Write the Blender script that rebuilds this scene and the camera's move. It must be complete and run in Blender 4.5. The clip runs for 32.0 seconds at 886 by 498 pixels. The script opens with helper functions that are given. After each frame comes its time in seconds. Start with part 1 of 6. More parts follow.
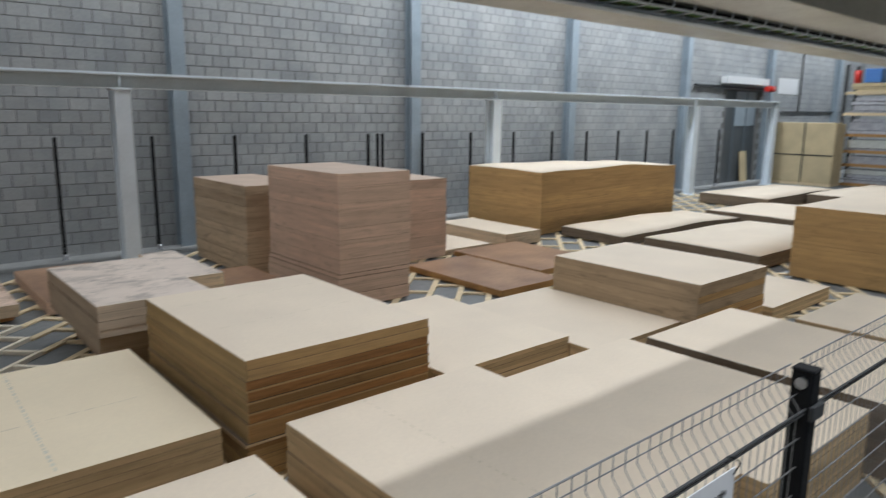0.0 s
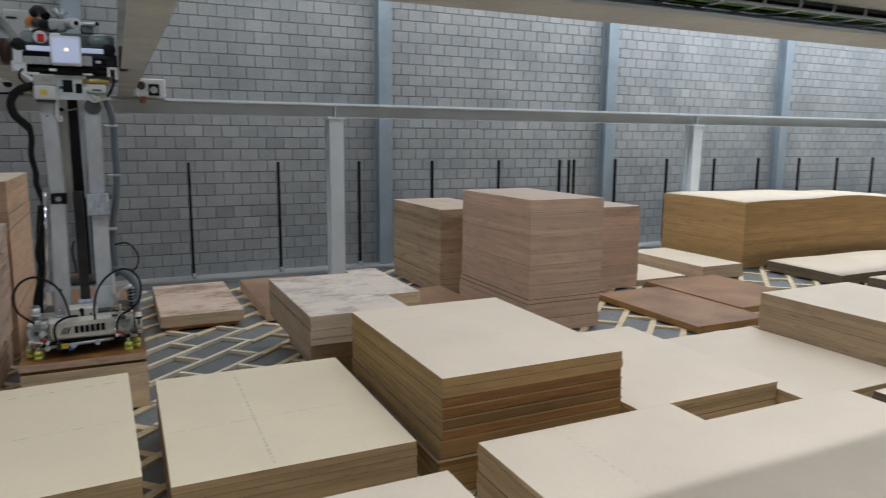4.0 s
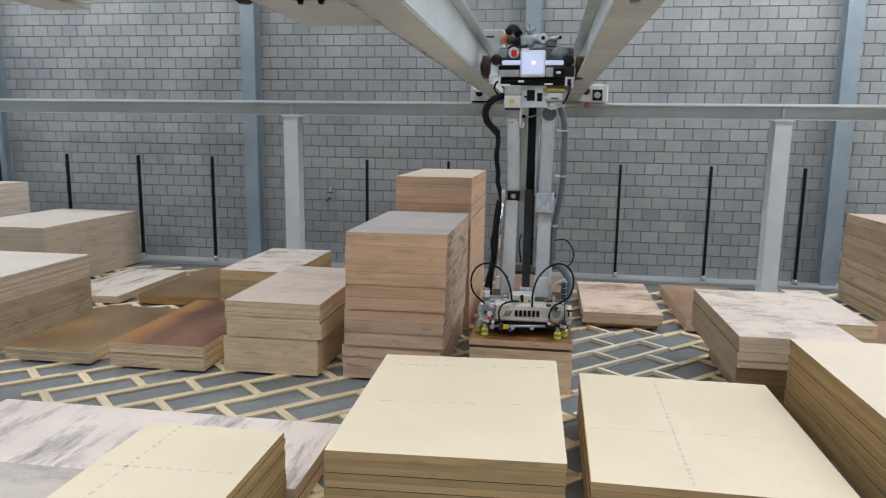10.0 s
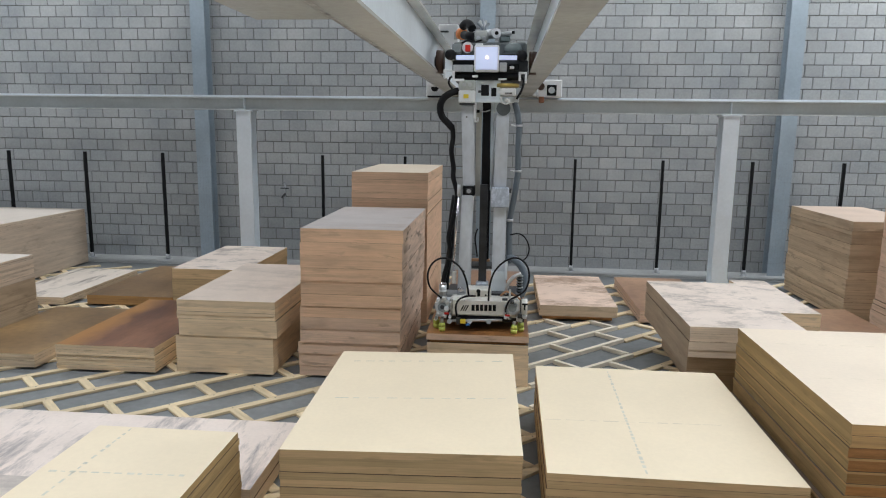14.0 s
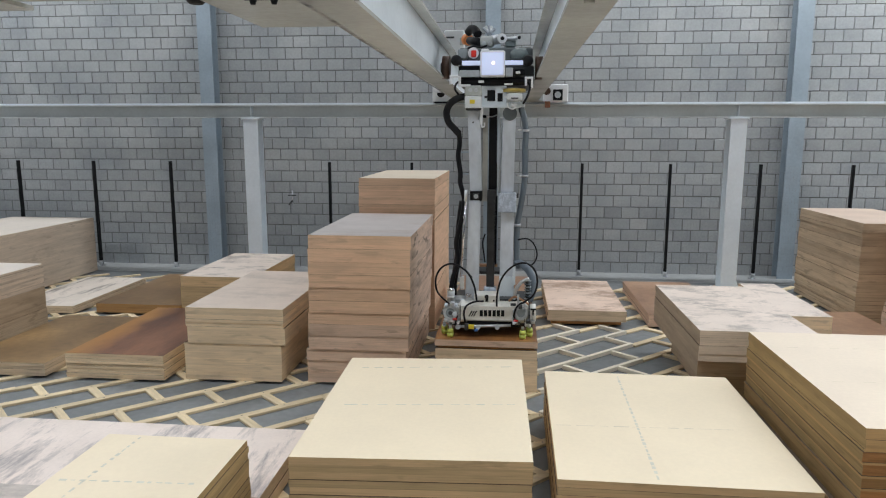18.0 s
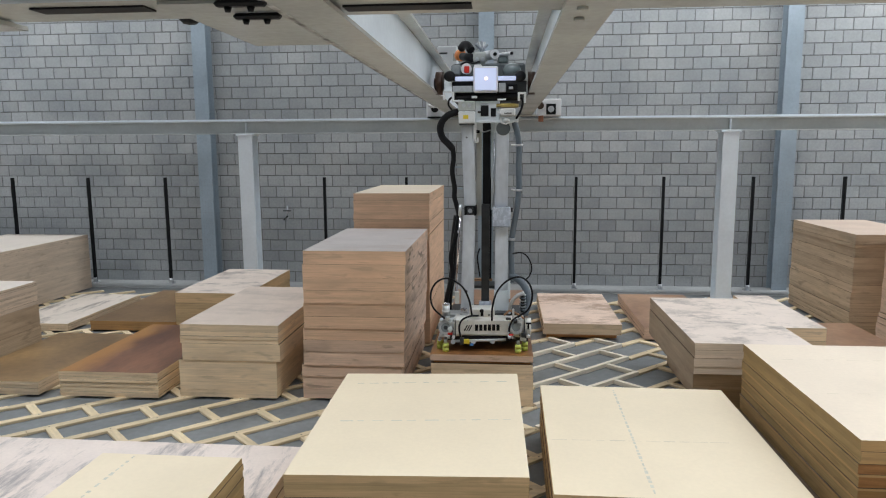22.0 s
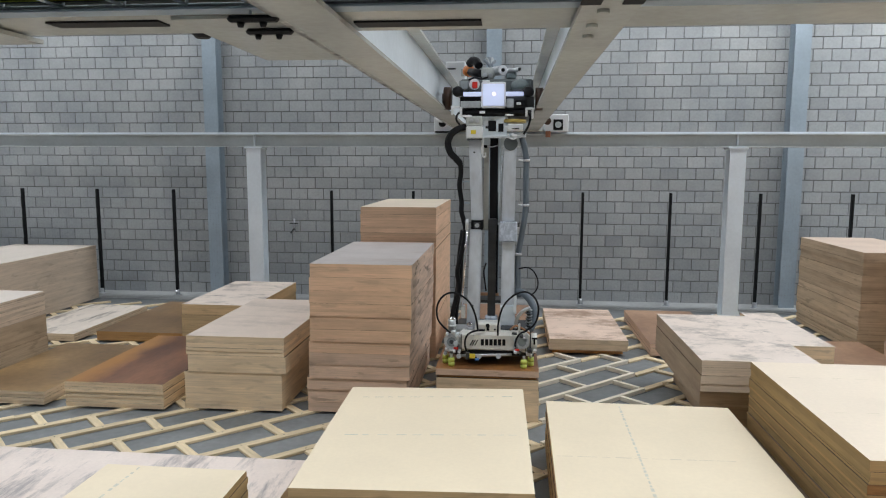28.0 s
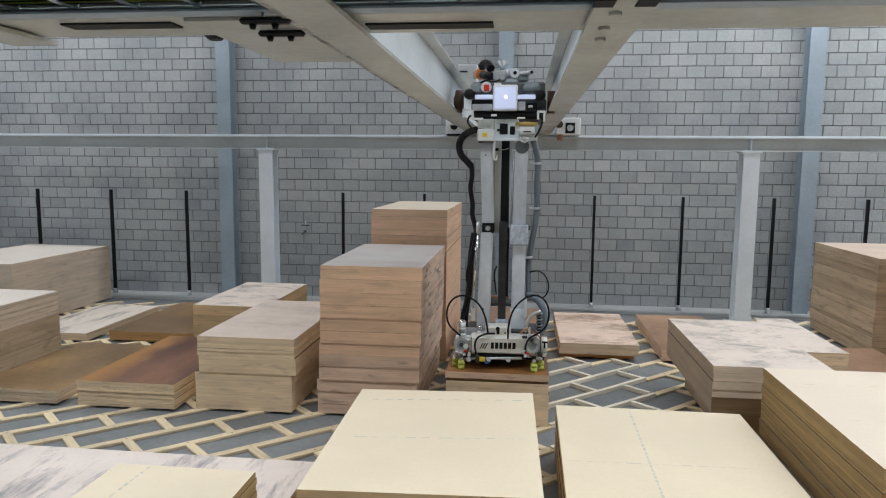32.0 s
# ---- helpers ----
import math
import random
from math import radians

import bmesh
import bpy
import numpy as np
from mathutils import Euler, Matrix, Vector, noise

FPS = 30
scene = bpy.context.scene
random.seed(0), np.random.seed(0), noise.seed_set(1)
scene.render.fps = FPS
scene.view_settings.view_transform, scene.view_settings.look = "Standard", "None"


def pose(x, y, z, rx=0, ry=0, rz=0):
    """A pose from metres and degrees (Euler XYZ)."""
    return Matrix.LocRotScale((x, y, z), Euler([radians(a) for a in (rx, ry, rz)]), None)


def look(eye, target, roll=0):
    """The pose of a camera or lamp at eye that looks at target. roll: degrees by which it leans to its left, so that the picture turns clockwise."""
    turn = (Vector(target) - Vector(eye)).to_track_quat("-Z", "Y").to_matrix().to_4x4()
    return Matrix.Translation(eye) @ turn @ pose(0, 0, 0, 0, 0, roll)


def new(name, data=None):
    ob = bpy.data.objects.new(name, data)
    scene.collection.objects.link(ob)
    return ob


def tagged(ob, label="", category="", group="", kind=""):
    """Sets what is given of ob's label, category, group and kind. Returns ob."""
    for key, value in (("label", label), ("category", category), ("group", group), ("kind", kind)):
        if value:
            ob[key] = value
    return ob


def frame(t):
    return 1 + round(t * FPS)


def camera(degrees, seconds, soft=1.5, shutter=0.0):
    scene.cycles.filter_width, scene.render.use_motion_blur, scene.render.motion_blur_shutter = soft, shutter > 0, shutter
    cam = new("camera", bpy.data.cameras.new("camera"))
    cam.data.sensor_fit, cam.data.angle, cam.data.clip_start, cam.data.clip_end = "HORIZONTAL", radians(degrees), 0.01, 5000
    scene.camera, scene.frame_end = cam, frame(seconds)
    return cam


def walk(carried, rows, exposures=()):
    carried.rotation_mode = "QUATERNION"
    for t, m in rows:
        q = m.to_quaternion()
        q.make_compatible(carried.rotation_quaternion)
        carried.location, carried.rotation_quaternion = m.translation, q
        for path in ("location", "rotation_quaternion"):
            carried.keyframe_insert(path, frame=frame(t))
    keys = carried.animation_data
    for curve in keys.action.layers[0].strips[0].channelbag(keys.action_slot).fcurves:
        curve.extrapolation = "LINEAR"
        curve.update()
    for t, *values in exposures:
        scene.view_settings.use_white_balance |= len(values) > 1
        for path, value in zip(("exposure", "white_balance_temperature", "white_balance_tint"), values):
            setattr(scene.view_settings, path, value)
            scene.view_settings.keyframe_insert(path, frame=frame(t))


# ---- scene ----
cam = camera(65.5, 32, soft=1.1, shutter=0.7)
PATH = [
    (0, (0.506, 0.685, 2.406), (1.787, 2.172, 2.023), 0.6),
    (0.5, (0.509, 0.69, 2.376), (1.656, 2.265, 1.924), -0.0),
    (1, (0.522, 0.701, 2.377), (1.587, 2.32, 1.885), 0.6),
    (1.5, (0.514, 0.69, 2.388), (1.593, 2.311, 1.93), 1.5),
    (2, (0.527, 0.664, 2.407), (1.697, 2.229, 1.977), 1.8),
    (2.5, (0.472, 0.665, 2.427), (1.673, 2.232, 2.108), 1.9),
    (3, (0.437, 0.661, 2.433), (1.512, 2.323, 2.145), 1.7),
    (3.5, (0.416, 0.683, 2.423), (1.37, 2.415, 2.124), 0.9),
    (5.5, (0.347, 0.736, 2.455), (0.759, 2.666, 2.131), 0.4),
    (6, (0.3, 0.743, 2.454), (0.512, 2.712, 2.173), 0.3),
    (6.5, (0.222, 0.767, 2.462), (0.213, 2.748, 2.188), 0.8),
    (7, (0.159, 0.762, 2.484), (-0.226, 2.712, 2.257), 0.5),
    (7.5, (0.156, 0.77, 2.467), (-0.51, 2.637, 2.2), 1.0),
    (8, (0.167, 0.764, 2.479), (-0.588, 2.595, 2.206), 1.1),
    (8.5, (0.19, 0.78, 2.474), (-0.521, 2.63, 2.203), 0.4),
    (9, (0.225, 0.777, 2.476), (-0.294, 2.687, 2.192), 0.5),
    (9.5, (0.238, 0.778, 2.469), (-0.122, 2.721, 2.16), 0.9),
    (10, (0.246, 0.781, 2.467), (-0.04, 2.732, 2.138), 0.8),
    (10.5, (0.258, 0.784, 2.467), (0.028, 2.741, 2.127), 0.8),
    (11, (0.272, 0.807, 2.46), (0.108, 2.769, 2.113), 1.1),
    (11.5, (0.266, 0.793, 2.463), (0.12, 2.757, 2.112), 1.0),
    (12, (0.274, 0.791, 2.464), (0.125, 2.754, 2.111), 0.8),
    (12.5, (0.28, 0.794, 2.462), (0.14, 2.756, 2.101), 0.7),
    (13, (0.278, 0.796, 2.464), (0.13, 2.758, 2.106), 0.6),
    (13.5, (0.275, 0.797, 2.463), (0.117, 2.76, 2.111), 0.9),
    (14, (0.273, 0.792, 2.465), (0.105, 2.756, 2.124), 0.7),
    (14.5, (0.273, 0.796, 2.464), (0.102, 2.76, 2.123), 0.8),
    (16.5, (0.272, 0.796, 2.468), (0.09, 2.76, 2.138), 0.5),
    (17, (0.271, 0.794, 2.469), (0.087, 2.758, 2.141), 0.4),
    (17.5, (0.269, 0.796, 2.467), (0.086, 2.761, 2.143), 0.3),
    (18, (0.268, 0.801, 2.464), (0.079, 2.765, 2.139), 0.1),
    (18.5, (0.268, 0.808, 2.465), (0.068, 2.772, 2.146), 0.1),
    (19, (0.269, 0.803, 2.471), (0.065, 2.768, 2.161), -0.1),
    (19.5, (0.274, 0.801, 2.471), (0.08, 2.769, 2.166), -0.2),
    (20, (0.268, 0.801, 2.469), (0.076, 2.769, 2.168), -0.1),
    (20.5, (0.279, 0.798, 2.472), (0.092, 2.768, 2.183), -0.1),
    (21, (0.277, 0.796, 2.476), (0.093, 2.769, 2.204), -0.1),
    (21.5, (0.277, 0.787, 2.478), (0.095, 2.759, 2.201), -0.1),
    (22, (0.278, 0.793, 2.476), (0.101, 2.764, 2.19), -0.3),
    (22.5, (0.281, 0.789, 2.474), (0.108, 2.761, 2.188), -0.2),
    (23, (0.285, 0.789, 2.475), (0.11, 2.761, 2.192), -0.3),
    (23.5, (0.276, 0.795, 2.472), (0.104, 2.767, 2.191), -0.1),
    (24, (0.278, 0.792, 2.471), (0.101, 2.765, 2.193), -0.2),
    (24.5, (0.279, 0.789, 2.476), (0.103, 2.761, 2.19), -0.2),
    (25, (0.278, 0.788, 2.475), (0.104, 2.761, 2.195), -0.1),
    (25.5, (0.279, 0.787, 2.471), (0.101, 2.76, 2.192), -0.1),
    (27.5, (0.269, 0.789, 2.475), (0.079, 2.764, 2.223), -0.1),
    (28, (0.27, 0.784, 2.479), (0.076, 2.76, 2.233), 0.2),
    (28.5, (0.272, 0.777, 2.485), (0.065, 2.752, 2.249), 0.3),
    (29, (0.274, 0.772, 2.481), (0.058, 2.746, 2.241), 0.3),
    (29.5, (0.269, 0.779, 2.478), (0.045, 2.751, 2.23), 0.6),
    (30, (0.263, 0.79, 2.476), (0.032, 2.76, 2.225), 0.7),
    (30.5, (0.266, 0.798, 2.48), (0.031, 2.769, 2.238), 0.5),
    (31, (0.271, 0.793, 2.48), (0.035, 2.765, 2.246), 0.4),
    (31.5, (0.269, 0.8, 2.481), (0.032, 2.771, 2.238), 0.4),
    (32, (0.274, 0.791, 2.477), (0.048, 2.764, 2.239), 0.5),
]
walk(cam, [(t, look(eye, target, roll)) for t, eye, target, roll in PATH], [(0, -0.73), (1, -0.75), (2, -0.77), (3.5, -0.77), (5.5, -0.48), (6, -0.37), (7, -0.09), (8, -0.06), (9, -0.04), (26, -0.02), (32, -0.04)])

# ---- world and lights ----
world = bpy.data.worlds.new("hall_air")
scene.world = world
world.use_nodes = True
world.node_tree.nodes["Background"].inputs[0].default_value = (0.75, 0.82, 0.9, 1)
world.node_tree.nodes["Background"].inputs[1].default_value = 0.006


def strip_lamp(name, x, y, z, length, width, power, tint=(0.885, 0.935, 1.0), spread=math.pi):
    lamp = bpy.data.lights.new(name, "AREA")
    lamp.shape, lamp.size, lamp.size_y, lamp.energy = "RECTANGLE", length, width, power
    lamp.color, lamp.spread = tint, spread
    ob = new(name, lamp)
    ob.matrix_world = pose(x, y, z)
    return ob


# two lines of strip lights under the roof and one under the deck over the walkway
WARM, COOL = (0.9, 0.94, 0.985), (0.865, 0.932, 1.0)
for lx, length, pa, pb, tint in ((-12, 13.6, 0.95, 0.95, WARM), (-1.4, 6.8, 0.31, 0.3, WARM), (5.4, 6.8, 0.385, 0.66, WARM), (16, 13.6, 0.54, 2.5, COOL), (30, 13.6, 0.85, 1.9, COOL)):
    strip_lamp("roof_strip", lx, 4.7, 6.9, length, 0.14, 450 * pa, spread=radians(140))
    strip_lamp("roof_strip", lx, 11.3, 6.9, length, 0.6, 440 * pb, tint)
strip_lamp("walkway_strip", 5.0, 0.85, 3.4, 36.0, 0.12, 660, spread=radians(140))


# ---- materials ----
def mat(name, base, rough=0.6, metal=0.0, vary=0.12, scale=6.0, bump=0.1, fine=60.0, stretch=(1, 1, 1), hue=None, emit=0.0, rnd=0.0, spec=0.5, island=0.0):
    """A node material: base colour with blotches at one scale and grain at another, and fine relief."""
    m = bpy.data.materials.new(name)
    m.use_nodes = True
    nt = m.node_tree
    b = nt.nodes["Principled BSDF"]
    n = nt.nodes.new
    link = nt.links.new
    tc, mp = n("ShaderNodeTexCoord"), n("ShaderNodeMapping")
    mp.inputs["Scale"].default_value = stretch
    link(tc.outputs["Object"], mp.inputs[0])
    info = n("ShaderNodeObjectInfo")
    add = n("ShaderNodeVectorMath")
    link(mp.outputs[0], add.inputs[0])
    sc = n("ShaderNodeVectorMath")
    sc.operation = "SCALE"
    sc.inputs["Scale"].default_value = 37.0
    link(info.outputs["Random"], sc.inputs[0])
    link(sc.outputs[0], add.inputs[1])
    big, small = n("ShaderNodeTexNoise"), n("ShaderNodeTexNoise")
    big.inputs["Scale"].default_value, small.inputs["Scale"].default_value = scale, fine
    big.inputs["Detail"].default_value, small.inputs["Detail"].default_value = 4, 3
    link(add.outputs[0], big.inputs["Vector"])
    link(add.outputs[0], small.inputs["Vector"])
    mix = n("ShaderNodeMix")
    mix.data_type = "RGBA"
    dark = tuple(c * (1 - vary) for c in base)
    other = hue or tuple(min(1, c * (1 + vary)) for c in base)
    mix.inputs["A"].default_value, mix.inputs["B"].default_value = (*dark, 1), (*other, 1)
    ramp = n("ShaderNodeValToRGB")
    ramp.color_ramp.elements[0].position, ramp.color_ramp.elements[1].position = 0.3, 0.7
    link(big.outputs["Fac"], ramp.inputs[0])
    link(ramp.outputs[0], mix.inputs["Factor"])
    hsv = n("ShaderNodeHueSaturation")
    link(mix.outputs["Result"], hsv.inputs["Color"])
    val = n("ShaderNodeMapRange")
    val.inputs["From Min"].default_value, val.inputs["From Max"].default_value = 0.3, 0.7
    val.inputs["To Min"].default_value, val.inputs["To Max"].default_value = 1 - vary * 0.5, 1 + vary * 0.5
    link(small.outputs["Fac"], val.inputs["Value"])
    mul = n("ShaderNodeMath")
    mul.operation = "MULTIPLY"
    link(val.outputs[0], mul.inputs[0])
    rr = n("ShaderNodeMapRange")
    rr.inputs["To Min"].default_value, rr.inputs["To Max"].default_value = 1 - rnd, 1 + rnd
    if island:
        geo = n("ShaderNodeNewGeometry")
        rr.inputs["To Min"].default_value, rr.inputs["To Max"].default_value = 1 - island, 1 + island
        link(geo.outputs["Random Per Island"], rr.inputs["Value"])
    else:
        link(info.outputs["Random"], rr.inputs["Value"])
    link(rr.outputs[0], mul.inputs[1])
    link(mul.outputs[0], hsv.inputs["Value"])
    link(hsv.outputs[0], b.inputs["Base Color"])
    b.inputs["Roughness"].default_value, b.inputs["Metallic"].default_value = rough, metal
    b.inputs["Specular IOR Level"].default_value = spec
    if bump:
        bm_ = n("ShaderNodeBump")
        bm_.inputs["Strength"].default_value, bm_.inputs["Distance"].default_value = bump, 0.01
        link(small.outputs["Fac"], bm_.inputs["Height"])
        link(bm_.outputs[0], b.inputs["Normal"])
    if emit:
        b.inputs["Emission Color"].default_value, b.inputs["Emission Strength"].default_value = (*base, 1), emit
    return m


M = {}
M["block"] = mat("concrete_block", (0.352, 0.379, 0.398), 0.92, vary=0.15, scale=1.0, fine=30, hue=(0.41, 0.425, 0.43), bump=0.35, rnd=0.085)
M["block_far"] = mat("concrete_block_wall", (0.352, 0.379, 0.398), 0.92, vary=0.15, scale=1.0, fine=30, hue=(0.41, 0.425, 0.43), bump=0.35, island=0.085)
M["mortar"] = mat("mortar", (0.18, 0.182, 0.181), 0.95, vary=0.2, scale=3, fine=50)
M["concrete"] = mat("concrete_floor", (0.183, 0.195, 0.2), 0.5, vary=0.22, scale=0.9, fine=14, bump=0.05)
M["floor_pale"] = mat("pale_floor", (0.4, 0.41, 0.41), 0.6, vary=0.15, scale=1.2, fine=14, bump=0.05)
M["floor_paler"] = mat("paler_floor", (0.5, 0.5, 0.485), 0.75, vary=0.18, scale=1.3, fine=14, bump=0.05)
M["steel_white"] = mat("white_painted_steel", (0.71, 0.77, 0.815), 0.42, vary=0.06, scale=2, fine=20, bump=0.02)
M["brace_paint"] = mat("grey_brace_paint", (0.42, 0.455, 0.475), 0.45, vary=0.1, scale=2, fine=20, bump=0.02)
M["column_paint"] = mat("blue_grey_column_paint", (0.31, 0.375, 0.43), 0.42, vary=0.1, scale=2, fine=25, bump=0.03)
M["steel_grey"] = mat("grey_painted_steel", (0.33, 0.4, 0.46), 0.45, vary=0.08, scale=2, fine=25, bump=0.03)
M["post_white"] = mat("white_post_paint", (0.8, 0.87, 0.93), 0.42, vary=0.05, scale=2, fine=20, bump=0.02)
M["rail_worn"] = mat("worn_steel_rail", (0.16, 0.155, 0.15), 0.5, 0.2, vary=0.5, scale=7, fine=30, hue=(0.5, 0.5, 0.48), bump=0.05)
M["runway"] = mat("pale_grey_runway_paint", (0.55, 0.585, 0.59), 0.45, vary=0.07, scale=2, fine=20, bump=0.02)
M["steel_beige"] = mat("beige_painted_steel", (0.5, 0.5, 0.46), 0.27, vary=0.1, scale=2, fine=25, bump=0.03)
M["black"] = mat("black_powder_coat", (0.007, 0.0075, 0.009), 0.6, spec=0.2, vary=0.2, scale=8, bump=0.02)
M["wire"] = mat("dark_wire", (0.07, 0.072, 0.075), 0.6, spec=0.2, vary=0.1, bump=0)
M["mesh_wire"] = mat("dusty_mesh_wire", (0.2, 0.185, 0.155), 0.55, vary=0.15, bump=0)
M["fence_wire"] = mat("coated_fence_wire", (0.24, 0.242, 0.245), 0.35, vary=0.1, bump=0)
M["galv"] = mat("galvanised_steel", (0.55, 0.57, 0.6), 0.35, 0.9, vary=0.15, scale=12, bump=0.02)
M["pine"] = mat("pine_batten", (0.67, 0.545, 0.355), 0.7, vary=0.14, scale=3, fine=30, stretch=(1, 8, 8), bump=0.15, rnd=0.12)
M["pine_pale"] = mat("pale_pine_batten", (0.72, 0.655, 0.54), 0.7, vary=0.12, scale=3, fine=30, stretch=(1, 8, 8), bump=0.15, rnd=0.1)
M["cream"] = mat("cream_board_face", (0.78, 0.668, 0.49), 0.62, vary=0.035, scale=1.5, fine=35, bump=0.02, rnd=0.03)
M["pale"] = mat("pale_board_face", (0.775, 0.662, 0.525), 0.62, vary=0.045, scale=1.5, fine=35, bump=0.02, rnd=0.03)


def stained(name, pale, dark, low=0.5, high=0.68, scale=1.3, stretch=(0.6, 1.6, 1), fibre=14):
    """A pale board face with irregular darker water stains and streaks."""
    m = mat(name, pale, 0.7, vary=0.06, scale=3.0, fine=40, bump=0.04)
    nt = m.node_tree
    n, link = nt.nodes.new, nt.links.new
    b = nt.nodes["Principled BSDF"]
    src = b.inputs["Base Color"].links[0].from_socket
    tc, mp = n("ShaderNodeTexCoord"), n("ShaderNodeMapping")
    mp.inputs["Scale"].default_value = stretch
    link(tc.outputs["Object"], mp.inputs[0])
    info, off, add = n("ShaderNodeObjectInfo"), n("ShaderNodeVectorMath"), n("ShaderNodeVectorMath")
    off.operation = "SCALE"
    off.inputs["Scale"].default_value = 53.0
    link(info.outputs["Random"], off.inputs[0])
    link(mp.outputs[0], add.inputs[0])
    link(off.outputs[0], add.inputs[1])
    big, streak = n("ShaderNodeTexNoise"), n("ShaderNodeTexNoise")
    big.inputs["Scale"].default_value, big.inputs["Detail"].default_value, big.inputs["Roughness"].default_value = scale, 9, 0.74
    big.inputs["Distortion"].default_value = 0.15
    link(add.outputs[0], big.inputs["Vector"])
    mp2 = n("ShaderNodeMapping")
    mp2.inputs["Scale"].default_value = (fibre, 1.2, 1)
    mp2.inputs["Rotation"].default_value = (0, 0, 0.5)
    link(add.outputs[0], mp2.inputs[0])
    streak.inputs["Scale"].default_value, streak.inputs["Detail"].default_value = 2.0, 5
    link(mp2.outputs[0], streak.inputs["Vector"])
    mr, mr2, mul = n("ShaderNodeMapRange"), n("ShaderNodeMapRange"), n("ShaderNodeMath")
    mr.inputs["From Min"].default_value, mr.inputs["From Max"].default_value = low, high
    mr2.inputs["From Min"].default_value, mr2.inputs["From Max"].default_value = 0.3, 0.6
    mr2.inputs["To Min"].default_value = 0.6
    link(big.outputs["Fac"], mr.inputs["Value"])
    link(streak.outputs["Fac"], mr2.inputs["Value"])
    mul.operation = "MULTIPLY"
    link(mr.outputs[0], mul.inputs[0])
    link(mr2.outputs[0], mul.inputs[1])
    mix = n("ShaderNodeMix")
    mix.data_type = "RGBA"
    mix.inputs["B"].default_value = (*dark, 1)
    link(src, mix.inputs["A"])
    link(mul.outputs[0], mix.inputs["Factor"])
    link(mix.outputs["Result"], b.inputs["Base Color"])
    return m


def grain(name, base, rnd=0.1, lines=0.3, dirt=0.22, vary=0.11):
    """Cut board edges: tone per board, thin sheet lines, and soft dirt patches."""
    m = mat(name, base, 0.8, vary=vary, scale=2.2, fine=14, stretch=(0.7, 0.7, 9), bump=0.1, rnd=rnd)
    nt = m.node_tree
    n, link = nt.nodes.new, nt.links.new
    b = nt.nodes["Principled BSDF"]
    src = b.inputs["Base Color"].links[0].from_socket
    tc, info, off = n("ShaderNodeTexCoord"), n("ShaderNodeObjectInfo"), n("ShaderNodeVectorMath")
    off.operation = "SCALE"
    off.inputs["Scale"].default_value = 41.0
    link(info.outputs["Random"], off.inputs[0])
    for stretch, scale, low, high, depth, tone in (((0.3, 0.3, 50), 2.0, 0.53, 0.7, lines, 0.42), ((1, 1, 2.6), 1.7, 0.52, 0.72, dirt, 0.35), ((2.2, 2.2, 9), 1.6, 0.6, 0.68, dirt * 1.3, 0.4)):
        mp, add, noise, mr, mul, mix = n("ShaderNodeMapping"), n("ShaderNodeVectorMath"), n("ShaderNodeTexNoise"), n("ShaderNodeMapRange"), n("ShaderNodeMath"), n("ShaderNodeMix")
        mp.inputs["Scale"].default_value = stretch
        link(tc.outputs["Object"], mp.inputs[0])
        link(mp.outputs[0], add.inputs[0])
        link(off.outputs[0], add.inputs[1])
        noise.inputs["Scale"].default_value, noise.inputs["Detail"].default_value = scale, 5
        link(add.outputs[0], noise.inputs["Vector"])
        mr.inputs["From Min"].default_value, mr.inputs["From Max"].default_value = low, high
        mr.inputs["To Max"].default_value = depth
        link(noise.outputs["Fac"], mr.inputs["Value"])
        mix.data_type = "RGBA"
        mix.inputs["B"].default_value = (*(c * tone for c in base), 1)
        link(src, mix.inputs["A"])
        link(mr.outputs[0], mix.inputs["Factor"])
        src = mix.outputs["Result"]
    link(src, b.inputs["Base Color"])
    return m


M["stained"] = stained("stained_board_face", (0.7, 0.6, 0.52), (0.33, 0.285, 0.25), 0.49, 0.62, 1.9, (1.0, 1.7, 1), 3)
M["streaked"] = stained("streaked_board_face", (0.75, 0.65, 0.58), (0.27, 0.25, 0.25), 0.5, 0.64, 1.2, (3.0, 0.7, 1), 6)
M["patchy"] = stained("patchy_board_face", (0.74, 0.57, 0.46), (0.36, 0.24, 0.17), 0.48, 0.6, 1.7, (0.8, 1.6, 1), 4)
M["greyface"] = stained("dusty_board_face", (0.61, 0.51, 0.43), (0.4, 0.34, 0.29), 0.52, 0.72, 1.1)
M["weathered"] = stained("weathered_board_face", (0.66, 0.58, 0.5), (0.2, 0.17, 0.15), 0.5, 0.6, 1.3, (2.2, 0.55, 1), 4)
M["dirtyface"] = stained("dirty_grey_board_face", (0.58, 0.51, 0.45), (0.3, 0.27, 0.25), 0.52, 0.68, 0.8, (0.9, 1.3, 1), 3)
M["brownface"] = mat("brown_film_face", (0.19, 0.085, 0.042), 0.3, vary=0.3, scale=1.3, fine=16, hue=(0.4, 0.18, 0.06), stretch=(1.7, 0.5, 1), bump=0.015)
M["mahogany"] = mat("dark_red_brown_film_face", (0.15, 0.068, 0.044), 0.3, vary=0.3, scale=1.3, fine=16, hue=(0.27, 0.125, 0.07), stretch=(1.7, 0.5, 1), bump=0.015)


